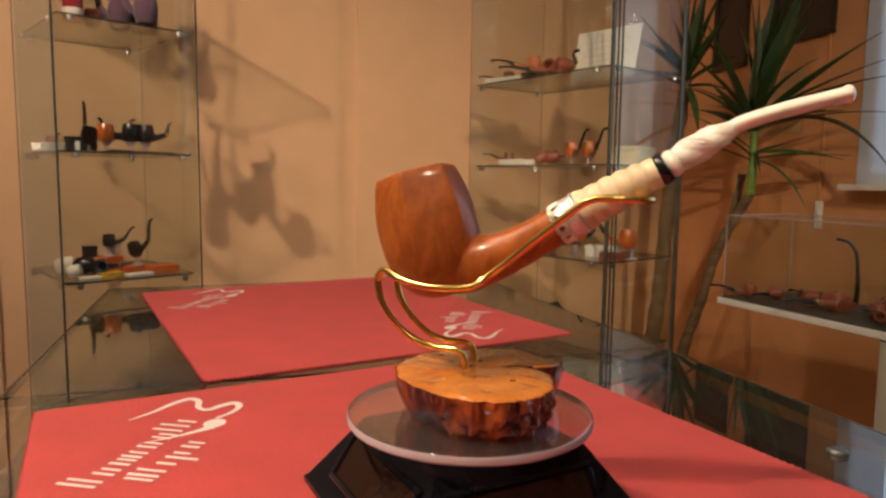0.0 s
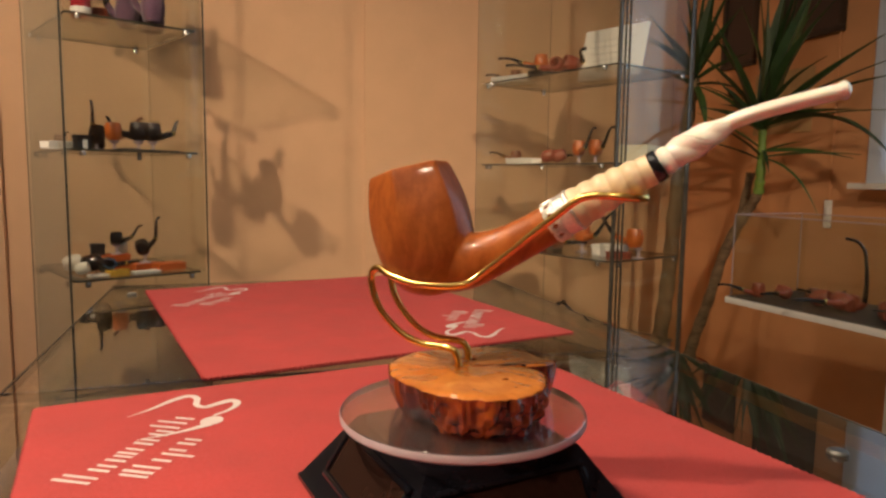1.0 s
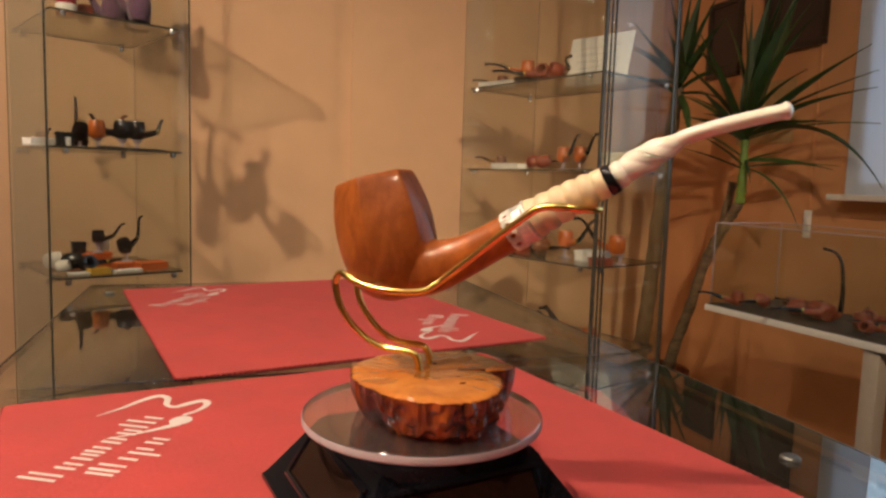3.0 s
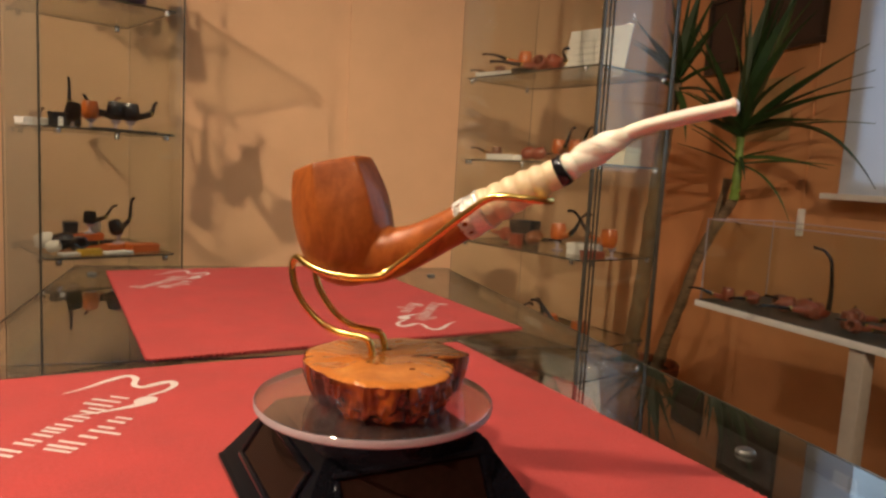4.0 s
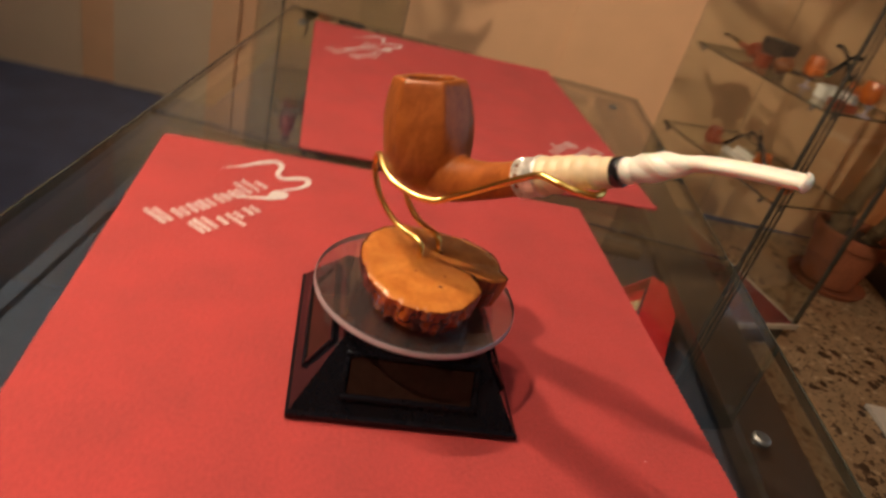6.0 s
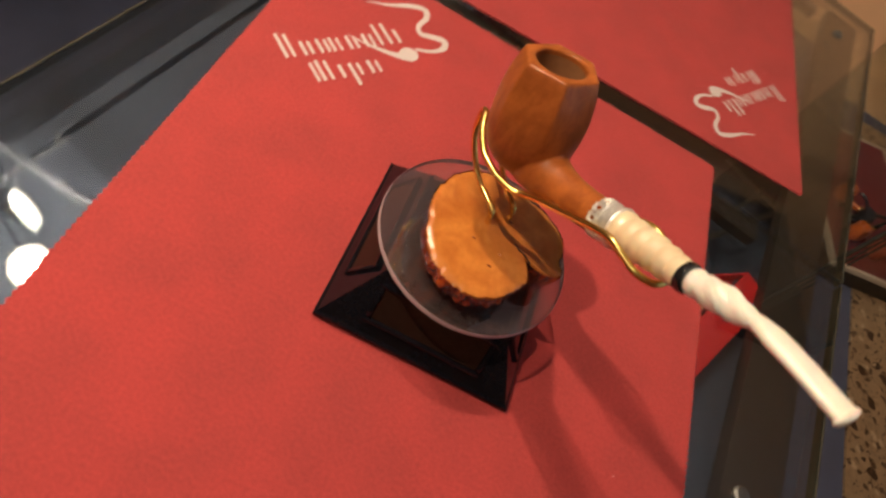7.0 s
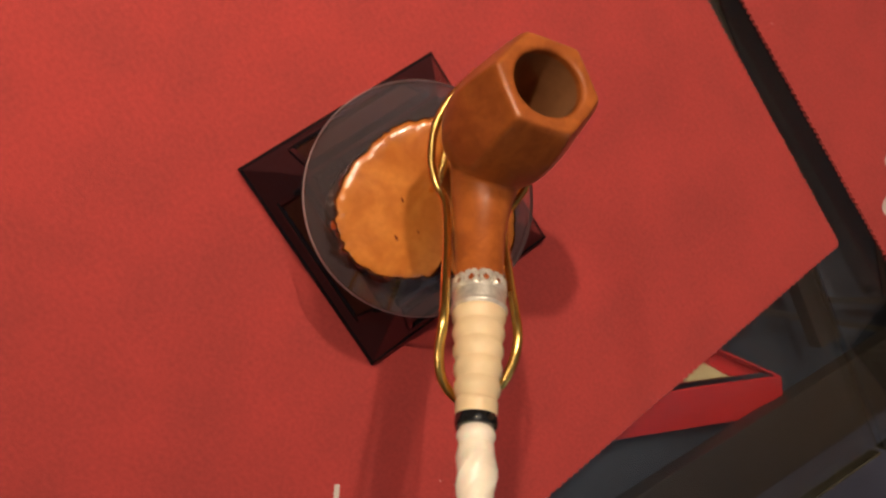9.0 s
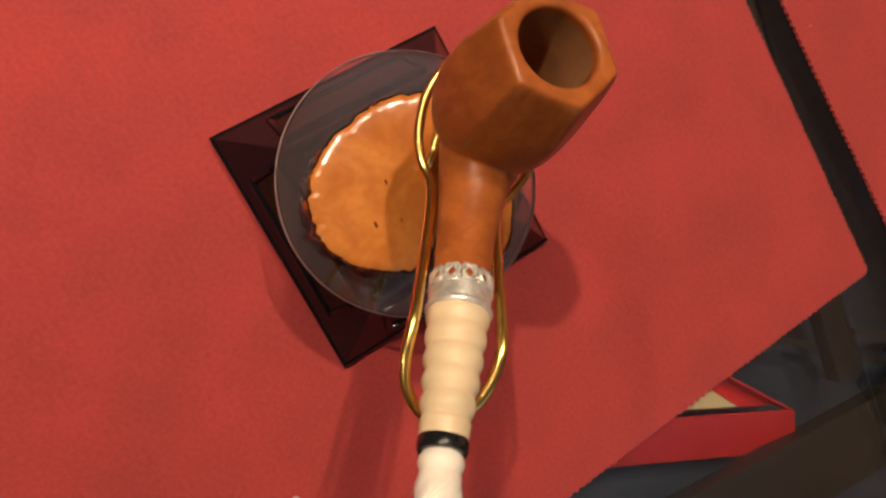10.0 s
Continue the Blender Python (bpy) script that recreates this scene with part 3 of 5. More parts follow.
# ---- solar turntable ----
S, ST, PT = 0.056, 0.0335, 0.036
table = thing("solar_turntable", pose(0, 0, 0.0004), "glossy black solar turntable with clear acrylic disc on the red mat", "turntable")
body = bmesh.new()
rings = []
for half, z in ((S - 0.001, 0.0), (S, 0.0012), (S, 0.0035), (S - 0.0016, 0.0048), (ST + 0.001, PT - 0.0012), (ST - 0.001, PT), (0.0, PT)):
    rings.append([body.verts.new((sx * half, sy * half, z)) for sx, sy in ((-1, -1), (1, -1), (1, 1), (-1, 1))])
for a, b in zip(rings, rings[1:]):
    for k in range(4):
        body.faces.new((a[k], a[(k + 1) % 4], b[(k + 1) % 4], b[k]))
body.faces.new(rings[0][::-1])
bmesh.ops.remove_doubles(body, verts=body.verts, dist=1e-5)
part("body", body, M_BLACK, table, smooth=False)
rise = math.degrees(math.atan2(PT - 0.006, S - ST - 0.0026))
for k in range(4):
    m = pose(0, 0, 0, 0, 0, 90 * k) @ Matrix.Translation((0, -(S + ST) / 2 + 0.0006, 0.0205)) @ pose(0, 0, 0, rise)
    cell = part("solar_cell", box(0.060, 0.0175, 0.0012, (0, 0.0, 0.0), 0.0002), M_CELL, table, "dark brown solar cell window", smooth=False, m=m)
    rim = bmesh.new()
    for sx, sy, x, y in ((0.066, 0.0028, 0, 0.0102), (0.066, 0.0028, 0, -0.0102), (0.0028, 0.0176, 0.0316, 0), (0.0028, 0.0176, -0.0316, 0)):
        box(sx, sy, 0.0030, (x, y, 0.0004), 0.0012, rim)
    part("cell_frame", rim, M_BLACK, cell)
part("spindle", lathe([(0.012, PT - 0.0005), (0.012, 0.0395), (0.006, 0.0398), (0.006, 0.0412)], 32), M_BLACK, table)
DZ = 0.0412
disc = part("disc", lathe([(0.0, DZ), (0.0505, DZ), (0.0513, DZ + 0.0006), (0.0513, DZ + 0.0032), (0.0507, DZ + 0.0038), (0.0, DZ + 0.0038)], 96, caps=False), M_ACRYL, table, "clear acrylic disc")
part("disc_edge", lathe([(0.0514, DZ + 0.0003), (0.0518, DZ + 0.0009), (0.0518, DZ + 0.0029), (0.0514, DZ + 0.0036)], 96, caps=False), M_DISC_EDGE, disc, "pale pinkish disc edge")

# ---- wooden pipe stand on the disc ----
# local x runs along the pipe towards its bit, z is the slice's underside
AZ = STAND_TURN
Z0 = DZ + 0.0042
stand = thing("pipe_stand", pose(0, 0, Z0, 0, 0, AZ), "lacquered tree slice with bark edge and bent brass wire rest", "pipe stand")
SH = 0.0165
ASIDE = 0.0047


def slab_radius(a):
    """Distance of the slice's rim from its middle: an uneven oval with a split and an overhanging tip beside it."""
    r = 0.0357 + 0.0047 * math.cos(a + 0.20) + 0.0017 * math.cos(2 * a + 2.48) + 0.0029 * math.cos(3 * a + 2.84) + 0.0010 * math.cos(4 * a + 2.17)
    turn = (a + math.pi) % (2 * math.pi) - math.pi
    r += 0.0056 * math.exp(-((turn - 0.66) / 0.13) ** 2) - 0.0072 * math.exp(-((turn - 0.36) / 0.12) ** 2)
    r += 0.0011 * noise.noise(Vector((math.cos(a) * 6, math.sin(a) * 6, 4.0))) + 0.0006 * noise.noise(Vector((math.cos(a) * 17, math.sin(a) * 17, 7.0)))
    burr = max(0.0, math.cos(a + 0.75)) ** 3
    r += 0.0008 * burr * noise.noise(Vector((math.cos(a) * 26, math.sin(a) * 26, 2.0)))
    return r - 0.0065 * math.exp(-((turn - 0.42) / 0.030) ** 2)


N = 320
bark = bmesh.new()
cut = bmesh.new()
rings = []
levels = 20
for i in range(levels + 1):
    h = i / levels
    ring = []
    for k in range(N):
        a = 2 * math.pi * k / N
        d = Vector((math.cos(a), math.sin(a), 0))
        # smooth peeled flank on one side, knotty burr on the other
        knots = max(0.0, math.cos(a + 0.75)) ** 2 + 0.8 * max(0.0, math.cos(a - 2.75)) ** 3
        rough = noise.noise(d * 6 + Vector((0, 0, h * 0.7))) * 0.0011 + noise.noise(d * 21 + Vector((0, 0, h * 1.2))) * 0.00025
        rough += knots * (abs(noise.noise(d * 8 + Vector((0, 0, h * 2.6)))) * 0.0042 - 0.0008 + noise.noise(d * 20 + Vector((0, 0, h * 5))) * 0.0010)
        taper = 0.86 + 0.05 * math.cos(a - 0.6) + 0.05 * noise.noise(d * 3 + Vector((5, 2, 0)))
        r = slab_radius(a) * (taper + (1 - taper) * math.sin(math.pi / 2 * min(1, h * 1.05)) ** 0.8) + rough * min(1.0, 3.0 * (1 - h) + 0.30)
        if i == levels:
            r = slab_radius(a) + 0.0002
        ring.append(bark.verts.new(d * r + Vector((0, 0, SH * h + (0.0004 * noise.noise(d * 8) if i == levels else 0)))))
    rings.append(ring)
for a, b in zip(rings, rings[1:]):
    for k in range(N):
        bark.faces.new((a[k], a[(k + 1) % N], b[(k + 1) % N], b[k]))
bark.faces.new(rings[0][::-1])
part("bark", bark, M_BARK, stand, "dark glossy rugged bark edge")
rings = []
for f in (0.985, 0.95, 0.88, 0.78, 0.66, 0.54, 0.42, 0.30, 0.18, 0.08):
    ring = []
    for k in range(N):
        a = 2 * math.pi * k / N
        d = Vector((math.cos(a), math.sin(a), 0))
        rr = slab_radius(a) * f
        # the lacquer lies in shallow waves and rounds off at the rim; a fine groove runs on from the split
        wavy = 0.0006 * noise.noise(d * rr * 70 + Vector((3, 1, 2))) + 0.0002 * noise.noise(d * rr * 260) - (0.0010 if f > 0.97 else 0.0002 if f > 0.94 else 0)
        ring.append(cut.verts.new(d * rr + Vector((0, 0, SH + 0.0009 + wavy))))
    rings.append(ring)
for a, b in zip(rings, rings[1:]):
    for k in range(N):
        cut.faces.new((a[k], a[(k + 1) % N], b[(k + 1) % N], b[k]))
cut.faces.new(rings[-1])
outer = [cut.verts.new(v.co - Vector((0, 0, 0.0024))) for v in rings[0]]
for k in range(N):
    cut.faces.new((outer[k], outer[(k + 1) % N], rings[0][(k + 1) % N], rings[0][k]))
part("cut_face", cut, M_SLAB, stand, "orange lacquered cut face with a split")
part("split", tube(spline([(0.0245, 0.0112, SH + 0.0008, 0.0005), (0.0200, 0.0104, SH + 0.0010, 0.0004), (0.0160, 0.0085, SH + 0.0010, 0.0003), (0.0125, 0.0080, SH + 0.0010, 0.0001)], 5), 6), M_RING, stand, "thin dark split in the wood")
for x, y, r in ((0.0215, -0.0118, 0.0008), (0.0060, -0.0130, 0.0007), (0.0010, 0.0114, 0.0006), (0.0170, -0.0035, 0.0005)):
    part("pit", lathe([(0.0, 0.0001), (r * 0.6, 0.0003), (r * 0.9, 0.0001), (r, -0.0004)], 12, (x, y, SH + 0.0012), turn=pose(0, 0, 0, 0, 0, 40) @ Matrix.Diagonal((1.8, 0.7, 1, 1)), caps=False), M_PIT, stand, "dark pit in the lacquer")

WR = 0.00155


def wire_side(w):
    """One side of the rest, from the slice up round the bowl and along the shank."""
    return [(-0.0012, 0.0066 * w, 0.0590), (-0.0018, 0.0066 * w, 0.0655), (-0.0034, 0.0066 * w, 0.0694), (-0.0066, 0.0066 * w, 0.0706), (-0.0120, 0.0067 * w, 0.0708), (-0.0190, 0.0071 * w, 0.0716), (-0.0264, 0.0079 * w, 0.0748), (-0.0338, 0.0089 * w, 0.0814), (-0.0384, 0.0095 * w, 0.0884), (-0.0403, 0.0100 * w, 0.0957), (-0.0401, 0.0105 * w, 0.1000), (-0.0380, 0.0117 * w, 0.1028),
            (-0.0342, 0.0138 * w, 0.1032), (-0.0275, 0.0175 * w, 0.1012), (-0.0172, 0.0200 * w, 0.0993), (-0.0056, 0.0186 * w, 0.0986), (0.0021, 0.0154 * w, 0.0992), (0.0058, 0.0128 * w, 0.1008), (0.0100, 0.0112 * w, 0.1042), (0.0188, 0.0108 * w, 0.1112), (0.0302, 0.0113 * w, 0.1208), (0.0414, 0.0120 * w, 0.1299), (0.0462, 0.0123 * w, 0.1336), (0.0505, 0.0124 * w, 0.1354), (0.0572, 0.0119 * w, 0.1358), (0.0640, 0.0096 * w, 0.1354), (0.0688, 0.0052 * w, 0.1351)]


line = wire_side(1) + [(0.0704, 0.0, 0.1350)] + wire_side(-1)[::-1]
path = [(*p, WR) for p in spline([(s, w + ASIDE, z - Z0) for s, w, z in line], 6)]
part("wire_rest", tube(path, 16), M_BRASS, stand, "bent polished brass wire")

# ---- tobacco pipe on the wire rest ----
pipe = thing("tobacco_pipe", pose(0, 0, 0, 0, 0, AZ) @ Matrix.Translation((0, ASIDE, 0)), "polished briar tobacco pipe with six-sided bowl and carved ivory stem", "tobacco pipe")
RIM = Vector((-0.0277, 0, 0.1450))
TILT = Matrix.Translation(RIM) @ pose(0, 0, 0, 0, -15.3, 0)
PROF = [(0.0, 0.0160), (0.007, 0.0178), (0.0165, 0.0198), (0.024, 0.0208), (0.031, 0.0211), (0.036, 0.0207), (0.041, 0.0195), (0.0455, 0.0174), (0.0495, 0.0143), (0.0527, 0.0098), (0.0547, 0.0050), (0.0555, 0.0)]
SEG = 144
bowl = bmesh.new()


def facet(a, h):
    """Six flat panels that die away towards the base; a corner points to either side, a flat along the shank."""
    f = (a + math.pi / 6) % (math.pi / 3) - math.pi / 6
    poly = math.cos(math.pi / 6) / math.cos(f)
    k = max(0.0, min(1.0, (0.040 - h) / 0.032))
    k = k * k * (3 - 2 * k)
    return (0.93 * poly + 0.07) * 1.110 * k + (1 - k) * 1.0


def ring_at(h, r, facets=True):
    out = []
    for q in range(SEG):
        a = 2 * math.pi * q / SEG
        rr = r * (facet(a, h) if facets else 1)
        out.append(bowl.verts.new(TILT @ Vector((rr * math.cos(a), rr * math.sin(a), -h))))
    return out


BORE = 0.0112
rows = [ring_at(0.0400, 0.0060, False), ring_at(0.0350, 0.0098, False), ring_at(0.0200, BORE - 0.0002, False), ring_at(0.0010, BORE, False), ring_at(0.0002, BORE + 0.0003, False), ring_at(-0.0001, BORE + 0.0008, False), ring_at(-0.0001, 0.0153), ring_at(0.0003, 0.0158)]
rows += [ring_at(h, max(r, 0.00005)) for h, r in ((q[0], q[1]) for q in spline(PROF, 3)) if h > 0.0006]
for a, b in zip(rows, rows[1:]):
    for k in range(SEG):
        bowl.faces.new((a[k], a[(k + 1) % SEG], b[(k + 1) % SEG], b[k]))
bowl.faces.new(rows[0])
bowl.faces.new(rows[-1])
bore = lathe([(BORE - 0.0003, -0.0025), (BORE - 0.0006, -0.020), (0.0094, -0.0345), (0.0055, -0.0390), (0.0, -0.0393)], 64, turn=TILT, caps=False)
part("chamber", bore, M_CHAMBER, pipe, "bare tan tobacco chamber")
shank = spline([(-0.0180, 0, 0.1068, 0.0140), (-0.0110, 0, 0.1066, 0.0136), (-0.0040, 0, 0.1066, 0.0127), (0.0020, 0, 0.1078, 0.0115), (0.0075, 0, 0.1096, 0.0103), (0.0125, 0, 0.1117, 0.0094), (0.0180, 0, 0.1144, 0.0087), (0.0260, 0, 0.1189, 0.0081), (0.0330, 0, 0.1232, 0.0079), (0.0385, 0, 0.1266, 0.0078)], 5)
tube(shank, 40, bowl)
# bowl and shank are cut from one block, so they flow into one another
body = part("briar_body", bowl, M_BRIAR, pipe, "orange-brown briar bowl with six flat panels and shank")
weld = body.modifiers.new("weld", "REMESH")
weld.mode, weld.voxel_size, weld.use_smooth_shade = "VOXEL", 0.00045, True
ease = body.modifiers.new("ease", "SMOOTH")
ease.factor, ease.iterations = 0.5, 26

STEM = [tuple(q) for q in spline([(0.0330, 0.1232), (0.0385, 0.1266), (0.0455, 0.1310), (0.0590, 0.1390), (0.0715, 0.1456), (0.0745, 0.1473), (0.0785, 0.1500), (0.0850, 0.1545), (0.0909, 0.1580), (0.0964, 0.1612), (0.0995, 0.1632), (0.1045, 0.1652), (0.1125, 0.1677), (0.1210, 0.1700), (0.1290, 0.1720), (0.1356, 0.1736)], 8)]


def run(s0, s1, n, radius):
    """Rows for tube() along the stem; radius(u) for u from 0 to 1."""
    xs, zs = [q[0] for q in STEM], [q[1] for q in STEM]
    return [(s0 + (s1 - s0) * k / n, 0.0, float(np.interp(s0 + (s1 - s0) * k / n, xs, zs)), radius(k / n)) for k in range(n + 1)]


def oval(wide):
    """Scales a round bar to wide times its height across."""
    return lambda i, a: 1 / math.sqrt((math.cos(a) / (wide(i) if callable(wide) else wide)) ** 2 + math.sin(a) ** 2)


band = part("silver_band", tube(run(0.0387, 0.0432, 8, lambda u: 0.0084), 40), M_SILVER, pipe, "engraved openwork silver band")
for s0, s1, r in ((0.0384, 0.0391, 0.0087), (0.0424, 0.0442, 0.0090)):
    part("band_rim", tube(run(s0, s1, 6, lambda u: r - 0.0006 * abs(2 * u - 1) ** 2), 40), M_SILVER, band)
along = Vector((0.0070, 0, 0.0044)).normalized()
across = Vector((0, 1, 0))
up = along.cross(across) * -1
LOOPS = 11
for k in range(LOOPS):
    a = 2 * math.pi * k / LOOPS
    p = Vector((0.0366, 0, 0.1254))
    for lean in (1, -1):
        loop = []
        for j in range(15):
            b = 2 * math.pi * j / 14
            ang = a + 0.20 * math.cos(b) + lean * 0.12 * math.sin(b)
            loop.append((*(p + along * (0.0023 * math.sin(b)) + (across * math.cos(ang) + up * math.sin(ang)) * 0.0083), 0.00050))
        part("scroll_loop", tube(loop, 6, caps=False), M_SILVER, band)
part("horn_ferrule", tube(run(0.0437, 0.0724, 90, lambda u: 0.0082 - 0.0022 * u + (0.00085 * (abs(math.sin(math.pi * 5.6 * (u + 0.04))) - 0.6) if u < 0.88 else 0.0)), 40), M_HORN, pipe, "ribbed cream horn ferrule")
part("black_ring", tube(run(0.0722, 0.0756, 8, lambda u: 0.0062 - 0.0004 * abs(2 * u - 1) ** 3), 40), M_RING, pipe, "glossy black ring")
part("collar", tube(run(0.0754, 0.0797, 14, lambda u: 0.0034 + 0.0021 * math.sin(math.pi * (0.14 + 0.78 * u)) ** 0.8), 36), M_BONE, pipe, "ivory collar bead")


def carved(i, a):
    """Three broad turns with a fine rope of beads in the hollow."""
    u = i / 90
    fade = max(0.0, min(1.0, 6 * u, 5 * (1 - u)))
    ph = 1.5 * a + u * 6.5
    rope = max(0.0, math.cos(2 * ph) - 0.35) * 0.10 * math.cos(26 * ph)
    return 1 + fade * (0.10 * (abs(math.cos(ph)) - 0.6) - 0.05 * math.exp(-(math.sin(ph) / 0.10) ** 2) + rope)


part("twisted_stem", tube(run(0.0794, 0.0985, 90, lambda u: 0.0036 + 0.0021 * math.sin(math.pi * min(1.0, 0.20 + 0.80 * u)) ** 0.9 - 0.0008 * u), 96, shape=carved), M_BONE, pipe, "carved twist of the ivory stem")
flat = lambda i: 1.12 + 0.78 * min(1.0, i / 12)
part("mouthpiece", tube(run(0.0978, 0.1358, 60, lambda u: 0.0029 - 0.0001 * u + 0.0006 * math.exp(-((u - 0.955) / 0.022) ** 2) - 0.0013 * max(0.0, (u - 0.97) / 0.03) ** 2), 40, shape=oval(flat)), M_BONE, pipe, "smooth flattened ivory mouthpiece with a lip")

# ---- glass cabinets ----
def cabinet(m, w, d, levels, label, heavy):
    """An upright glass cabinet; local x along its front, y into it, z of the world."""
    cab = thing("glass_cabinet", m, label, "cabinet", "glass cabinets")
    z0, z1 = FLOOR + 0.10, 1.22
    mid, tall = (z0 + z1) / 2, z1 - z0
    t = 0.005
    for sx, sy, x, y in ((w - 2 * t - 0.002, t, w / 2, t / 2), (w - 2 * t - 0.002, t, w / 2, d - t / 2), (t, d, t / 2, d / 2), (t, d, w - t / 2, d / 2)):
        p = part("glass_pane", box(sx, sy, tall, (x, y, mid), 0.0004), M_CABGLASS, cab, smooth=False)
        p.visible_shadow = False
    for x, y in ((0, 0), (w, 0), (0, d), (w, d)):
        r = heavy if (x, y) in ((0, 0),) else 0.0018 if y == 0 else 0.0008
        part("corner_strip", box(r * 2, r * 2, tall, (x + (-r * 0.6 if x == 0 else r * 0.6), y + (-r * 0.6 if y == 0 else r * 0.6), mid), r * 0.4), M_POST if r > 0.003 else M_EDGE, cab, "dark corner strip")
    if heavy > 0.003:
        for x, wide in ((0.018, 0.003), (0.036, 0.004)):
            part("corner_strip", box(wide, 0.006, tall, (x, -0.005, mid), 0.001), M_POST, cab)
        part("door_edge", box(0.022, 0.005, tall, (w - 0.013, -0.0045, mid), 0.001), M_POST, cab, "olive-brown door edge strip")
    part("plinth", box(w - 0.03, d - 0.03, 0.075, (w / 2, d / 2, FLOOR + 0.0415), 0.004), M_DARKWOOD, cab)
    part("bottom_panel", box(w - 0.004, d - 0.004, 0.012, (w / 2, d / 2, z0 - 0.0125), 0.001), M_WINE, cab, "wine-red cloth on the bottom panel")
    rim = bmesh.new()
    for sx, sy, x, y in ((w + 0.02, 0.011, w / 2, -0.004), (w + 0.02, 0.011, w / 2, d + 0.004), (0.011, d - 0.004, -0.004, d / 2), (0.011, d - 0.004, w + 0.004, d / 2)):
        box(sx, sy, 0.018, (x, y, z0 - 0.012), 0.002, rim)
    part("bottom_rim", rim, M_LEG, cab, "pale bottom edge")
    part("top", box(w + 0.02, d + 0.02, 0.04, (w / 2, d / 2, z1 + 0.02), 0.004), M_DARKWOOD, cab)
    for z in levels:
        s = part("shelf", box(w - 0.03, d - 0.03, 0.005, (w / 2, d / 2, z - 0.0025), 0.0004), M_CABGLASS, cab, "clear glass shelf", smooth=False)
        e = bmesh.new()
        box(w - 0.03, 0.0012, 0.0056, (w / 2, 0.0143, z - 0.0025), 0, e)
        box(w - 0.03, 0.0012, 0.0056, (w / 2, d - 0.0143, z - 0.0025), 0, e)
        box(0.0012, d - 0.03, 0.0056, (0.0143, d / 2, z - 0.0025), 0, e)
        box(0.0012, d - 0.03, 0.0056, (w - 0.0143, d / 2, z - 0.0025), 0, e)
        part("shelf_edge", e, M_EDGE, s, "dark shelf edge")
        for x, y in ((0.04, 0.010), (w - 0.04, 0.010), (0.010, 0.06), (0.010, d - 0.06), (w - 0.04, d - 0.010), (0.04, d - 0.010)):
            c = lathe([(0, 0.006), (0.0065, 0.006), (0.0075, 0.002), (0.0075, -0.006), (0, -0.007)], 12, (x, y, z - 0.011))
            part("shelf_clip", c, M_STEEL, s, "small steel shelf clip")
    return cab


LEFT = pose(-0.19, 1.575, 0, 0, 0, 15)
RIGHT = pose(1.193, 1.253, 0, 0, 0, 10)
LZ = (0.517, 0.200, -0.118, -0.43, 0.835)
RZS = (0.475, 0.192, -0.097, -0.375)
cabinet(LEFT, 0.335, 0.40, LZ, "tall glass cabinet with pipes on its glass shelves beside the wall", 0.0024)
cabinet(RIGHT, 0.36, 0.615, RZS, "tall glass cabinet with dark corner posts and pipes on shelves", 0.0050)

# ---- goods on the shelves ----
M_ORANGE = surface("orange_briar", (0.44, 0.10, 0.015), 0.3, var=0.3, fine=120, coarse=30, coat=0.3)
M_BROWN = surface("brown_briar", (0.17, 0.055, 0.02), 0.35, var=0.3, fine=120, coarse=30, coat=0.2)
M_RUST = surface("rusty_red_briar", (0.25, 0.048, 0.022), 0.4, var=0.3, fine=120, coarse=30, coat=0.2)
M_JET = surface("black_pipe", (0.010, 0.010, 0.011), 0.2, var=0.3, fine=120, coat=0.3)
M_MEER = surface("white_meerschaum", (0.74, 0.68, 0.58), 0.4, var=0.08, fine=120)
M_ORBOX = surface("orange_card", (0.52, 0.11, 0.02), 0.55, var=0.12, fine=90)
M_YELLOW = surface("yellow_card", (0.62, 0.36, 0.04), 0.55, var=0.1, fine=90)
M_DKBOX = surface("black_card", (0.012, 0.011, 0.011), 0.5, var=0.3, fine=90)
M_PURPLE = surface("plum_velvet", (0.085, 0.035, 0.065), 0.9, var=0.3, fine=200, coarse=20, sheen=0.3)
M_REDGLASS = surface("red_bottle", (0.30, 0.02, 0.03), 0.15, var=0.1, coat=0.5)
M_LABEL = surface("bottle_label", (0.7, 0.65, 0.6), 0.7, var=0.05)


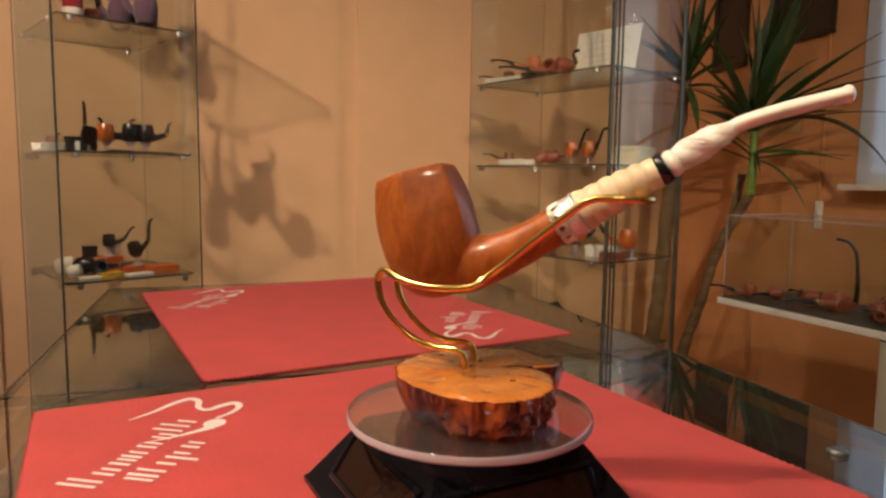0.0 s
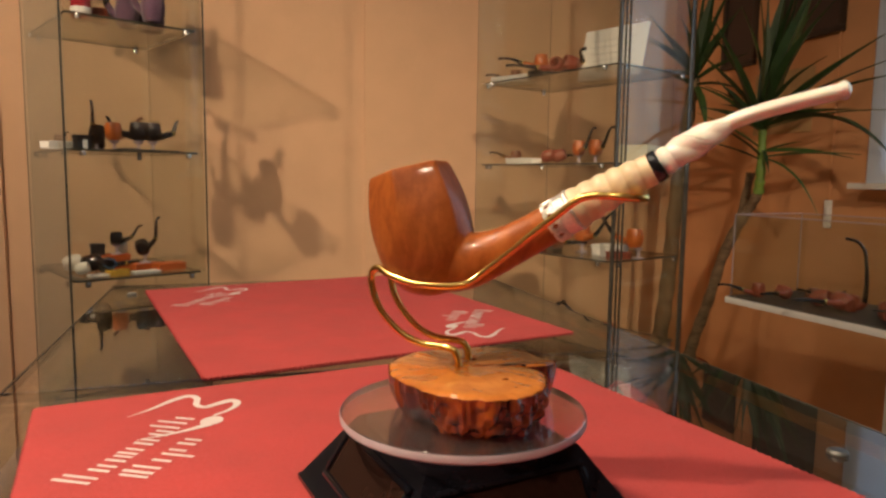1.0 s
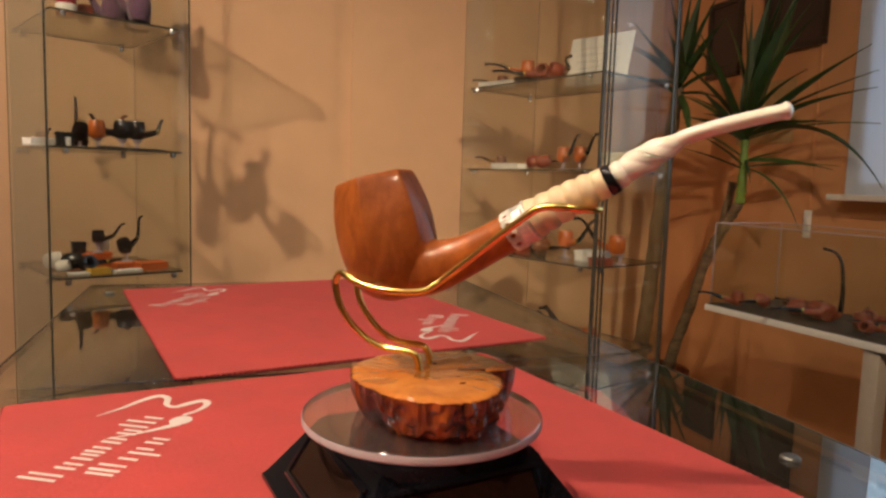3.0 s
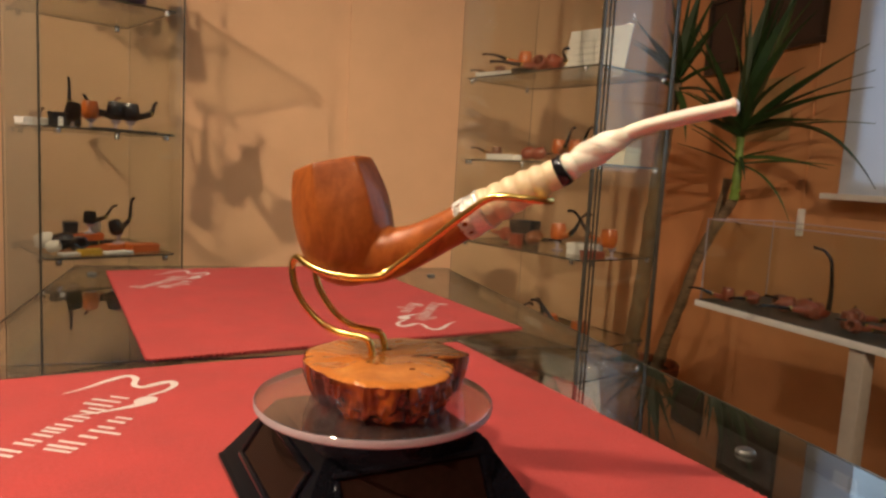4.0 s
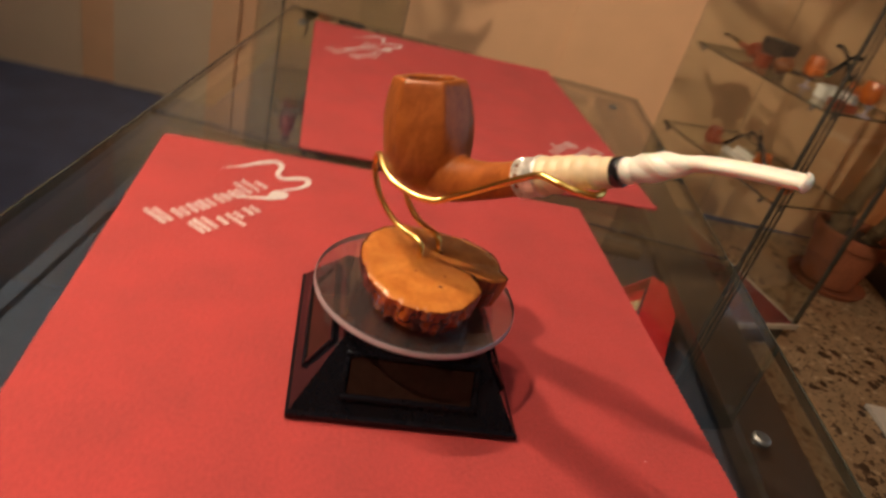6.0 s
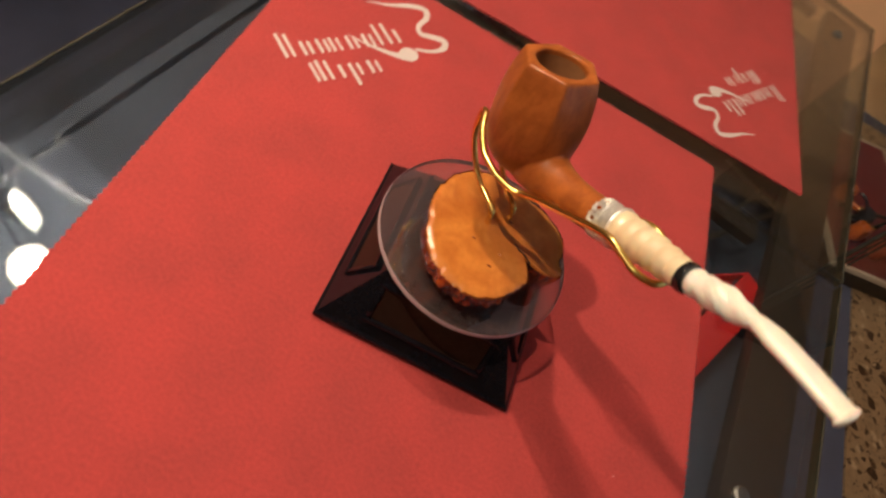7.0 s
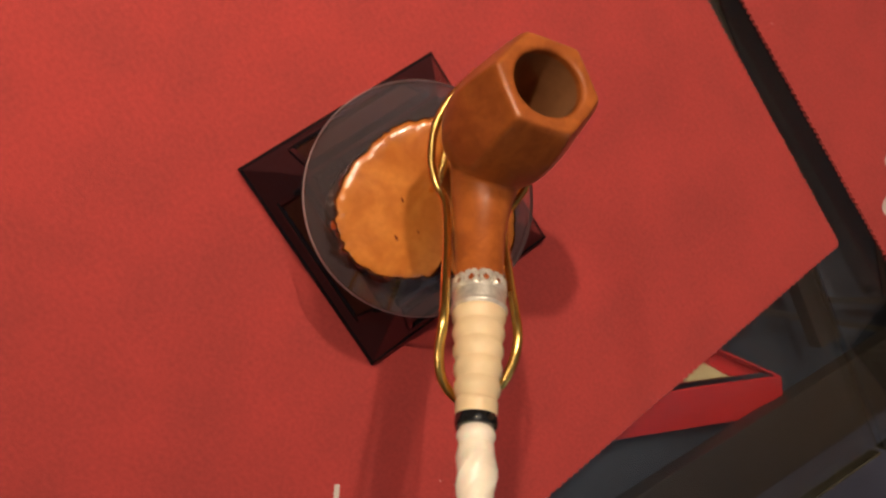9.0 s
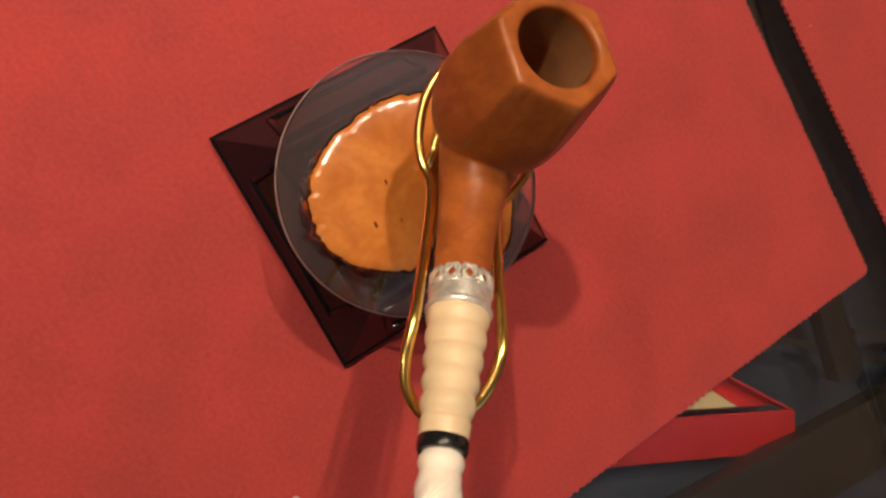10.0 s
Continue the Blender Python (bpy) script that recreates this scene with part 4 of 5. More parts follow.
def little_pipe(at, turn, bowl_m, stem_m, label, size=1.0, bend=0.02, lift=0.0, lean=0.0, group="", roll=0.0, stub=1.0):
    """A small tobacco pipe: rounded bowl with a bore, shank, band and bent stem, which stub shortens."""
    th = thing("tobacco_pipe", at @ pose(0, 0, lift, 0, lean, turn) @ Matrix.Scale(size if group else size * 1.2, 4) @ (pose(0, 0, 0.0198, roll) if roll else Matrix()), label, "tobacco pipe", group)
    part("bowl", lathe([(0.004, 0.0), (0.013, 0.002), (0.018, 0.009), (0.0195, 0.018), (0.0185, 0.030), (0.0165, 0.040), (0.0155, 0.042), (0.0115, 0.042), (0.0105, 0.038), (0.0105, 0.016), (0.003, 0.010)], 24), bowl_m, th)
    sh = spline([(0.010, 0, 0.012, 0.0095), (0.024, 0, 0.014, 0.0078), (0.038, 0, 0.018, 0.0068), (0.050, 0, 0.022, 0.0062)], 4)
    part("shank", tube(sh, 14), bowl_m, th)
    part("band", tube([(0.0485, 0, 0.0214, 0.0068), (0.0530, 0, 0.0230, 0.0068)], 14), M_BRASS, th)
    st = spline([(0.052 + q * stub, 0, z + bend * k, r) for q, z, k, r in ((0.0, 0.0227, 0.0, 0.0058), (0.018, 0.030, 0.25, 0.0046), (0.038, 0.036, 0.75, 0.0036), (0.056, 0.038, 1.0, 0.0032), (0.070, 0.037, 1.0, 0.0038))], 5)
    part("stem", tube(st, 12), stem_m, th)
    return th


def carton(at, turn, size, material, label, name="carton"):
    sx, sy, sz = size
    th = thing(name, at @ pose(0, 0, 0, 0, 0, turn), label, "box")
    part("body", box(sx, sy, sz * 0.72, (0, 0, sz * 0.36), 0.0012), material, th)
    part("lid", box(sx + 0.003, sy + 0.003, sz * 0.28, (0, 0, sz * 0.86), 0.0012), material, th)
    return th


def tray(at, turn, w, d, label):
    th = thing("card_tray", at @ pose(0, 0, 0, 0, 0, turn), label, "tray")
    part("base", box(w, d, 0.004, (0, 0, 0.002), 0.0008), M_PAPER, th)
    part("front_flap", box(w, 0.0025, 0.020, (0, -d / 2, 0.010), 0.0006, turn=pose(0, 0, 0, 18)), M_PAPER, th)
    part("back_flap", box(w, 0.0025, 0.020, (0, d / 2, 0.010), 0.0006, turn=pose(0, 0, 0, -18)), M_PAPER, th)
    return th


def riser(at, label):
    """A small clear acrylic pipe prop: foot, stem and cradle."""
    th = thing("pipe_prop", at, label, "pipe prop")
    part("foot", lathe([(0, 0), (0.016, 0), (0.016, 0.003), (0.004, 0.005), (0.0035, 0.020), (0, 0.020)], 20), M_DISC_EDGE, th)
    part("cradle", lathe([(0.006, 0.020), (0.011, 0.024), (0.0125, 0.028), (0.010, 0.028), (0.005, 0.023)], 20, caps=False), M_DISC_EDGE, th)
    return th


def bottle(at, material, label):
    th = thing("bottle", at, label, "bottle")
    part("body", lathe([(0, 0), (0.021, 0), (0.023, 0.004), (0.023, 0.075), (0.019, 0.088), (0.010, 0.098), (0.009, 0.112), (0, 0.112)], 24), material, th)
    part("label", lathe([(0.0233, 0.015), (0.0235, 0.0155), (0.0235, 0.030), (0.0233, 0.031)], 24, caps=False), M_LABEL, th)
    part("cap", lathe([(0, 0.1122), (0.011, 0.1122), (0.011, 0.126), (0, 0.127)], 20), M_JET, th)


def pouch(at, turn, s):
    th = thing("velvet_pouch", at @ pose(0, 0, 0, 0, 0, turn), "dark plum velvet pouch standing on the glass shelf", "pouch")
    part("bag", lathe([(0.018 * s, 0), (0.027 * s, 0.004), (0.030 * s, 0.030), (0.028 * s, 0.062), (0.020 * s, 0.084), (0.016 * s, 0.090)], 20, turn=Matrix.Diagonal((1, 0.7, 1, 1))), M_PURPLE, th)
    part("neck", lathe([(0.017 * s, 0.0895), (0.015 * s, 0.094), (0.021 * s, 0.106), (0.023 * s, 0.110)], 20, turn=Matrix.Diagonal((1, 0.7, 1, 1))), M_PURPLE, th)
    part("cord", lathe([(0.0155 * s, 0.091), (0.0175 * s, 0.093), (0.0155 * s, 0.095)], 20, turn=Matrix.Diagonal((1, 0.7, 1, 1))), M_BRASS, th)


def big_pipe(at, turn, label):
    """A tall calabash-like pipe standing on its foot, its stem curving upright."""
    th = thing("tobacco_pipe", at @ pose(0, 0, 0, 0, 0, turn), label, "tobacco pipe")
    part("bowl", lathe([(0.012, 0), (0.022, 0.004), (0.028, 0.022), (0.029, 0.044), (0.025, 0.066), (0.021, 0.078), (0.021, 0.082), (0.015, 0.082), (0.014, 0.050), (0.004, 0.046)], 28), M_PURPLE, th)
    part("shank", tube(spline([(0.016, 0, 0.030, 0.013), (0.038, 0, 0.040, 0.010), (0.054, 0, 0.062, 0.009)], 5), 16), M_PURPLE, th)
    part("stem", tube(spline([(0.055, 0, 0.060, 0.0085), (0.060, 0, 0.090, 0.0075), (0.059, 0, 0.130, 0.0062), (0.056, 0, 0.170, 0.0055), (0.050, 0, 0.215, 0.0060)], 6), 14), M_JET, th, "black upright stem")


def L(x, y, k):
    return LEFT @ Matrix.Translation((x, y, LZ[k] + 0.0004))


def R(x, y, k):
    return RIGHT @ Matrix.Translation((x, y, RZS[k] + 0.0004)) @ Matrix.Scale(1.18, 4)


# left cabinet, top shelf
bottle(L(0.075, 0.11, 0), M_REDGLASS, "red bottle with pale label and black cap on the glass shelf")
big_pipe(L(0.190, 0.130, 0), 130, "large plum-dark pipe with tall upright stem on the glass shelf")
big_pipe(L(0.218, 0.020, 0), 130, "large plum-dark pipe with tall upright stem on the glass shelf")
pouch(L(0.255, 0.14, 0), -10, 1.15)
# unseen goods on the upper shelf, placed for the shadows they cast
for x, y, a, b in ((0.06, 0.12, 40, 0.03), (0.13, 0.20, 190, 0.05), (0.10, 0.28, 120, 0.02), (0.05, 0.33, 60, 0.04), (0.19, 0.29, 230, 0.03), (0.03, 0.22, 300, 0.02)):
    little_pipe(L(x, y, 4), a, M_BROWN, M_JET, "brown briar pipe with black stem on the upper glass shelf", 1.1, b)
little_pipe(L(0.13, 0.15, 0), 60, M_RUST, M_JET, "reddish briar pipe with black stem on the glass shelf", 0.9)
# middle shelf
tray(L(0.020, 0.14, 1), 10, 0.07, 0.05, "white card tray on the glass shelf")
little_pipe(L(0.022, 0.14, 1), 65, M_BROWN, M_JET, "brown briar pipe lying in a white tray", 0.62, lift=0.005)
carton(L(0.062, 0.10, 1), 12, (0.034, 0.024, 0.036), M_DKBOX, "small black box with white label on the glass shelf")
part("card", box(0.012, 0.0008, 0.024, (0, 0, 0.012), 0.0002), M_PAPER, thing("price_tag", L(0.066, 0.0860, 1) @ pose(0, 0, 0, 0, 0, 12), "small white tag leaning on a black box", "tag"))
riser(L(0.098, 0.11, 1), "clear pipe prop on the glass shelf")
little_pipe(L(0.098, 0.11, 1), 85, M_JET, M_JET, "black pipe with tall curved stem on a prop", 0.85, 0.030, 0.020, -30, stub=0.6)
little_pipe(L(0.112, 0.15, 1), 250, M_JET, M_JET, "black pipe lying behind another on the glass shelf", 0.8, 0.01)
riser(L(0.150, 0.14, 1), "clear pipe prop on the glass shelf")
little_pipe(L(0.148, 0.14, 1), 20, M_ORANGE, M_BROWN, "light brown pipe on a clear prop", 0.95, 0.02, 0.026, stub=0.4)
for x, a in ((0.208, 172), (0.246, 12)):
    riser(L(x, 0.13, 1), "clear pipe prop on the glass shelf")
    little_pipe(L(x, 0.13, 1), a, M_JET, M_JET, "stubby black pipe resting on a clear prop", 0.98, 0.012, 0.028, stub=0.2)
tagged(part("black_tray", box(0.13, 0.03, 0.004, (0, 0, 0.002), 0.0008), M_DKBOX, m=L(0.225, 0.065, 1)), "thin black tray on the glass shelf", "tray")
carton(L(0.155, 0.06, 1), 5, (0.050, 0.020, 0.006), M_DKBOX, "flat dark box on the glass shelf")
# low shelf
for x, y, mat, lab, size, a in ((0.022, 0.17, M_MEER, "round white meerschaum pipe on the glass shelf", 0.9, 75), (0.034, 0.10, M_MEER, "small white meerschaum pipe on the glass shelf", 0.65, 60), (0.056, 0.13, M_JET, "round black pipe on the glass shelf", 0.95, 60), (0.098, 0.10, M_JET, "round black pipe on the glass shelf", 0.85, 10)):
    little_pipe(L(x, y, 2), a, mat, M_JET, lab, size, 0.0, roll=76, stub=0.35)
for x, y, sz, mat, lab in ((0.140, 0.19, (0.095, 0.050, 0.040), M_ORBOX, "orange card box on the glass shelf"), (0.215, 0.13, (0.075, 0.050, 0.017), M_ORBOX, "low orange card box on the glass shelf"), (0.262, 0.085, (0.075, 0.045, 0.019), M_ORBOX, "low orange card box on the glass shelf"), (0.122, 0.055, (0.050, 0.030, 0.014), M_YELLOW, "small yellow card box on the glass shelf"), (0.190, 0.055, (0.070, 0.030, 0.006), M_PAPER, "flat white card box on the glass shelf"), (0.075, 0.055, (0.045, 0.030, 0.006), M_PAPER, "flat white card box on the glass shelf")):
    carton(L(x, y, 2), 8, sz, mat, lab)
carton(L(0.112, 0.19, 2) @ Matrix.Translation((0, 0, 0.0404)), -6, (0.032, 0.028, 0.030), M_DKBOX, "black box on an orange box")
for x, y, top, a, size, bend, lean, lab in ((0.158, 0.18, 0.0404, 15, 0.72, 0.02, 0, "black pipe on a white prop"), (0.215, 0.13, 0.0174, 25, 0.80, 0.035, -22, "black pipe with raised stem on a white prop")):
    riser(L(x, y, 2) @ Matrix.Translation((0, 0, top)), "white pipe prop on an orange box")
    little_pipe(L(x, y, 2), a, M_JET, M_JET, lab, size, bend, top + 0.024, lean, stub=0.55)
little_pipe(L(0.178, 0.20, 2) @ Matrix.Translation((0, 0, 0.0404)), 95, M_MEER, M_YELLOW, "white meerschaum pipe with amber stem on an orange box", 0.6, 0.01)

# right cabinet, top shelf
tray(R(0.10, 0.53, 0), 100, 0.13, 0.06, "white card tray with pipes on the glass shelf")
little_pipe(R(0.14, 0.57, 0), 100, M_BROWN, M_JET, "brown pipe in a white tray", 0.8, 0.0, 0.005)
part("tin", lathe([(0, 0), (0.015, 0), (0.015, 0.022), (0.009, 0.030), (0, 0.031)], 20), M_BRASS, thing("brass_tamper", R(0.17, 0.52, 0), "small brass tamper cup on the glass shelf", "tamper"))
carton(R(0.13, 0.435, 0), 5, (0.05, 0.055, 0.030), M_DKBOX, "dark box under an orange pipe on the glass shelf")
little_pipe(R(0.13, 0.435, 0), 120, M_ORANGE, M_JET, "orange briar pipe on a dark box", 0.9, 0.0, 0.031)
little_pipe(R(0.15, 0.28, 0), 250, M_RUST, M_JET, "reddish pipe with long black stem on the glass shelf", 1.0, 0.02, roll=70)
little_pipe(R(0.13, 0.34, 0), 110, M_RUST, M_JET, "reddish pipe lying on the glass shelf", 1.0, 0.01, roll=-75)
card = thing("sign_card", R(0.24, 0.235, 0) @ pose(0, 0, 0, 0, 14, 4), "white sign card with grey lines leaning at the cabinet's back", "sign")
part("card", box(0.003, 0.21, 0.15, (0, 0, 0.075), 0.0008), M_PAPER, card)
for k in range(5):
    part("text_line", box(0.0006, 0.15 - 0.02 * (k % 2), 0.0032, (-0.0019, 0.0, 0.115 - 0.02 * k), 0), M_INK, card, "grey printed line")
# second shelf
tray(R(0.14, 0.52, 1), 100, 0.10, 0.045, "white card tray on the glass shelf")
little_pipe(R(0.14, 0.56, 1), 95, M_BROWN, M_JET, "brown pipe in a white tray", 0.75, 0.0, 0.005)
for y, mat in ((0.44, M_RUST), (0.39, M_RUST)):
    little_pipe(R(0.15, y, 1), 30, mat, M_JET, "small reddish pipe lying on the glass shelf", 0.8, 0.0, roll=72)
for y in (0.27, 0.20):
    riser(R(0.15, y, 1), "clear pipe prop on the glass shelf")
    little_pipe(R(0.15, y, 1), 240, M_ORANGE, M_JET, "orange pipe on a clear prop", 0.85, 0.03, 0.022)
carton(R(0.25, 0.10, 1), 12, (0.10, 0.08, 0.05), M_CREAM, "rounded cream box on the glass shelf")
# third shelf
carton(R(0.17, 0.42, 2), 8, (0.05, 0.075, 0.070), M_DKBOX, "black box on the glass shelf")
carton(R(0.10, 0.39, 2), 4, (0.028, 0.03, 0.034), M_RUST, "small red box on the glass shelf")
little_pipe(R(0.11, 0.47, 2), 100, M_RUST, M_JET, "reddish pipe lying on the glass shelf", 0.9, 0.0, roll=78)
little_pipe(R(0.07, 0.31, 2), 250, M_BROWN, M_JET, "brown pipe lying on the glass shelf", 0.9, 0.0, roll=-70)
riser(R(0.14, 0.235, 2), "orange pipe prop on the glass shelf")
little_pipe(R(0.14, 0.235, 2), 255, M_ORANGE, M_JET, "orange pipe with bent black stem on a prop", 1.0, 0.035, 0.026)
riser(R(0.15, 0.02, 2), "orange pipe prop on the glass shelf")
little_pipe(R(0.15, 0.035, 2), 90, M_ORANGE, M_JET, "orange pipe with bent black stem on a prop", 1.0, 0.035, 0.026)
carton(R(0.14, 0.12, 2), 5, (0.06, 0.075, 0.030), M_PAPER, "white box on the glass shelf")
carton(R(0.10, 0.055, 2), 0, (0.04, 0.05, 0.018), M_RUST, "flat reddish box on the glass shelf")
# lowest shelf
little_pipe(R(0.10, 0.44, 3), 265, M_RUST, M_JET, "reddish pipe with black stem on the low shelf", 0.95, 0.03)
little_pipe(R(0.12, 0.10, 3), 100, M_ORANGE, M_JET, "orange pipe on the low shelf", 1.1, 0.03)
little_pipe(R(0.14, 0.24, 3), 60, M_ORANGE, M_JET, "orange pipe on the low shelf", 1.0, 0.02)
tray(R(0.14, 0.33, 3), 95, 0.10, 0.05, "white card tray on the low shelf")
for x, y, a, mat, lab in ((0.08, 0.12, 30, M_ORANGE, "orange pipe on the wine-red cabinet floor"), (0.12, 0.19, 200, M_JET, "black pipe on the wine-red cabinet floor"), (0.07, 0.27, 310, M_ORANGE, "orange pipe on the wine-red cabinet floor"), (0.15, 0.08, 120, M_RUST, "red pipe on the wine-red cabinet floor")):
    little_pipe(RIGHT @ Matrix.Translation((x, y, FLOOR + 0.0940)), a, mat, M_JET, lab, 1.15, 0.02)

# ---- white display table with acrylic cover by the window ----
TB = pose(1.556, 1.155, -0.205, 0, 0, -5)
dt = thing("display_table", TB, "white table with dark top and clear acrylic cover over red pipes", "table")
TW, TL = 0.30, 0.95
part("tabletop", box(TW, TL, 0.018, (TW / 2, -TL / 2, -0.009), 0.002), M_WHITE, dt, "white painted tabletop edge")
part("dark_cloth", box(TW - 0.012, TL - 0.012, 0.003, (TW / 2, -TL / 2, 0.0017), 0.0008), M_TABLECLOTH, dt, "dark cloth on the tabletop")
for x, y in ((0.03, -0.52), (TW - 0.03, -0.52), (0.03, -TL + 0.03), (TW - 0.03, -TL + 0.03)):
    part("leg", box(0.04, 0.04, FLOOR * -1 - 0.21 - 0.018 - 0.008, (x, y, -0.018 - (FLOOR * -1 - 0.236) / 2), 0.003), M_LEG, dt, "white leg")
for sx, sy, x, y in ((0.004, TL - 0.02, 0.012, -TL / 2), (0.004, TL - 0.02, TW - 0.012, -TL / 2), (TW - 0.03, 0.004, TW / 2, -0.012), (TW - 0.03, 0.004, TW / 2, -TL + 0.012)):
    part("cover_side", box(sx, sy, 0.245, (x, y, 0.126), 0.0006), M_CABGLASS, dt, "clear acrylic side", smooth=False)
for sx, sy, x, y in ((0.005, TL - 0.02, 0.012, -TL / 2), (0.005, TL - 0.02, TW - 0.012, -TL / 2), (TW - 0.03, 0.005, TW / 2, -0.012)):
    part("cover_rim", box(sx, sy, 0.0026, (x, y, 0.2498), 0.0006), M_DISC_EDGE, dt, "pale acrylic rim")
for x, y in ((0.012, -0.012), (TW - 0.012, -0.012)):
    part("cover_rim", box(0.0026, 0.0026, 0.245, (x, y, 0.126), 0.0008), M_DISC_EDGE, dt)
for k, (x, y, a, mat, sc) in enumerate(((0.07, -0.06, 160, M_RUST, 1.0), (0.10, -0.15, 200, M_RUST, 1.0), (0.08, -0.23, 20, M_RUST, 1.15), (0.13, -0.28, 100, M_RUST, 1.0), (0.09, -0.34, 175, M_RUST, 1.2), (0.16, -0.20, 250, M_BROWN, 1.0), (0.10, -0.43, 30, M_RUST, 1.1), (0.17, -0.40, 300, M_RUST, 1.1), (0.08, -0.55, 120, M_RUST, 1.0), (0.16, -0.62, 80, M_BROWN, 1.0), (0.06, -0.48, 280, M_RUST, 0.9))):
    little_pipe(TB @ Matrix.Translation((x, y, 0.0036)), a, mat, M_JET, "dark red pipe lying on the dark cloth", sc, 0.0, group="pipes under the cover", roll=(74 if k % 3 else 0))
tall = thing("tobacco_pipe", TB @ Matrix.Translation((0.12, -0.315, 0.0036)), "red pipe with tall upright black stem hooked at its end", "tobacco pipe")
part("bowl", lathe([(0.006, 0.0), (0.018, 0.003), (0.024, 0.014), (0.025, 0.026), (0.022, 0.042), (0.019, 0.046), (0.014, 0.046), (0.013, 0.020), (0.003, 0.014)], 24), M_RUST, tall)
part("shank", tube(spline([(0.0, -0.010, 0.016, 0.010), (0.0, -0.030, 0.020, 0.009), (0.0, -0.040, 0.034, 0.008)], 4), 14), M_RUST, tall)
part("stem", tube(spline([(0.0, -0.040, 0.032, 0.0070), (0.0, -0.042, 0.075, 0.0060), (0.0, -0.038, 0.130, 0.0050), (0.0, -0.030, 0.168, 0.0045), (-0.004, -0.010, 0.190, 0.0042), (-0.008, 0.018, 0.196, 0.0045)], 6), 12), M_JET, tall, "black upright stem")

# ---- yucca in a terracotta pot ----
PX, PY = 2.035, 1.80
plant = thing("yucca_plant", pose(PX, PY, FLOOR + 0.006), "tall green yucca with two trunks in a terracotta pot", "plant")
pot = part("pot", lathe([(0.0, 0.022), (0.098, 0.022), (0.106, 0.028), (0.132, 0.205), (0.146, 0.205), (0.148, 0.212), (0.150, 0.246), (0.146, 0.252), (0.134, 0.252), (0.130, 0.244), (0.126, 0.215), (0.0, 0.213)], 40, caps=False), M_TERRA, plant, "terracotta pot")
part("soil", lathe([(0.0, 0.214), (0.125, 0.216), (0.11, 0.224), (0.05, 0.230), (0.0, 0.228)], 28, caps=False), M_SOIL, plant)
part("saucer", lathe([(0.0, 0.0), (0.135, 0.0), (0.150, 0.018), (0.155, 0.028), (0.150, 0.028), (0.132, 0.012), (0.0, 0.012)], 40, caps=False), M_TERRA, plant, "terracotta saucer")


def knobbly(i, a):
    return 1 + 0.10 * math.sin(i * 1.7) + 0.10 * noise.noise(Vector((math.cos(a) * 1.6, math.sin(a) * 1.6, i * 0.5)))


T1 = [(-0.06, 0.03, 0.20, 0.040), (-0.080, 0.00, 0.34, 0.034), (-0.100, -0.05, 0.60, 0.030), (-0.130, -0.10, 0.90, 0.028), (-0.150, -0.15, 1.20, 0.026), (-0.155, -0.19, 1.40, 0.020)]
T2 = [(0.045, -0.03, 0.20, 0.030), (0.040, -0.07, 0.34, 0.023), (0.020, -0.16, 0.55, 0.020), (0.005, -0.24, 0.76, 0.019), (0.002, -0.325, 0.90, 0.018), (-0.022, -0.388, 0.975, 0.018), (-0.032, -0.400, 1.05, 0.016), (-0.035, -0.400, 1.20, 0.014)]
T3 = [(0.008, -0.225, 0.72, 0.018), (0.055, -0.25, 0.86, 0.016), (0.070, -0.28, 1.05, 0.015)]
for t in (T1, T2[:6], T3):
    part("trunk", tube(spline(t, 8), 16, shape=knobbly), M_TRUNK, plant, "ringed brown trunk")


M_STEMG = surface("green_yucca_stem", (0.15, 0.23, 0.035), 0.5, var=0.35, fine=50, coarse=12, bump=0.6, bump_scale=120)
part("stem", tube(spline(T2[5:], 8), 16, shape=knobbly), M_STEMG, plant, "fresh green stem under the crown")


def leaf(at, az, lift, length, width, bow, material):
    """A sword-shaped folded leaf that leaves the crown at a bearing and a lift and arches over its chord."""
    bm = bmesh.new()
    rows = []
    n = 12
    for i in range(n + 1):
        u = i / n
        w = width * (0.42 + 0.58 * math.sin(math.pi * min(1, u * 1.05 + 0.10))) * (1 - u ** 3) + 0.0005
        x, z = length * u, 4 * bow * length * u * (1 - u)
        rows.append([bm.verts.new((x, w * k, z + abs(k) * w * 0.45)) for k in (-1, 0, 1)] + [bm.verts.new((x, 0, z - 0.0016))])
    for a, b in zip(rows, rows[1:]):
        for p, q in ((0, 1), (1, 2), (2, 3), (3, 0)):
            bm.faces.new((a[p], a[q], b[q], b[p]))
    bmesh.ops.recalc_face_normals(bm, faces=bm.faces)
    twist = rng.uniform(-25, 25)
    return part("leaf", bm, material, plant, m=pose(*at, 0, 0, az) @ pose(0, 0, 0, 0, -lift, 0) @ pose(0, 0, 0, twist, 0, 0))


rng = random.Random(11)
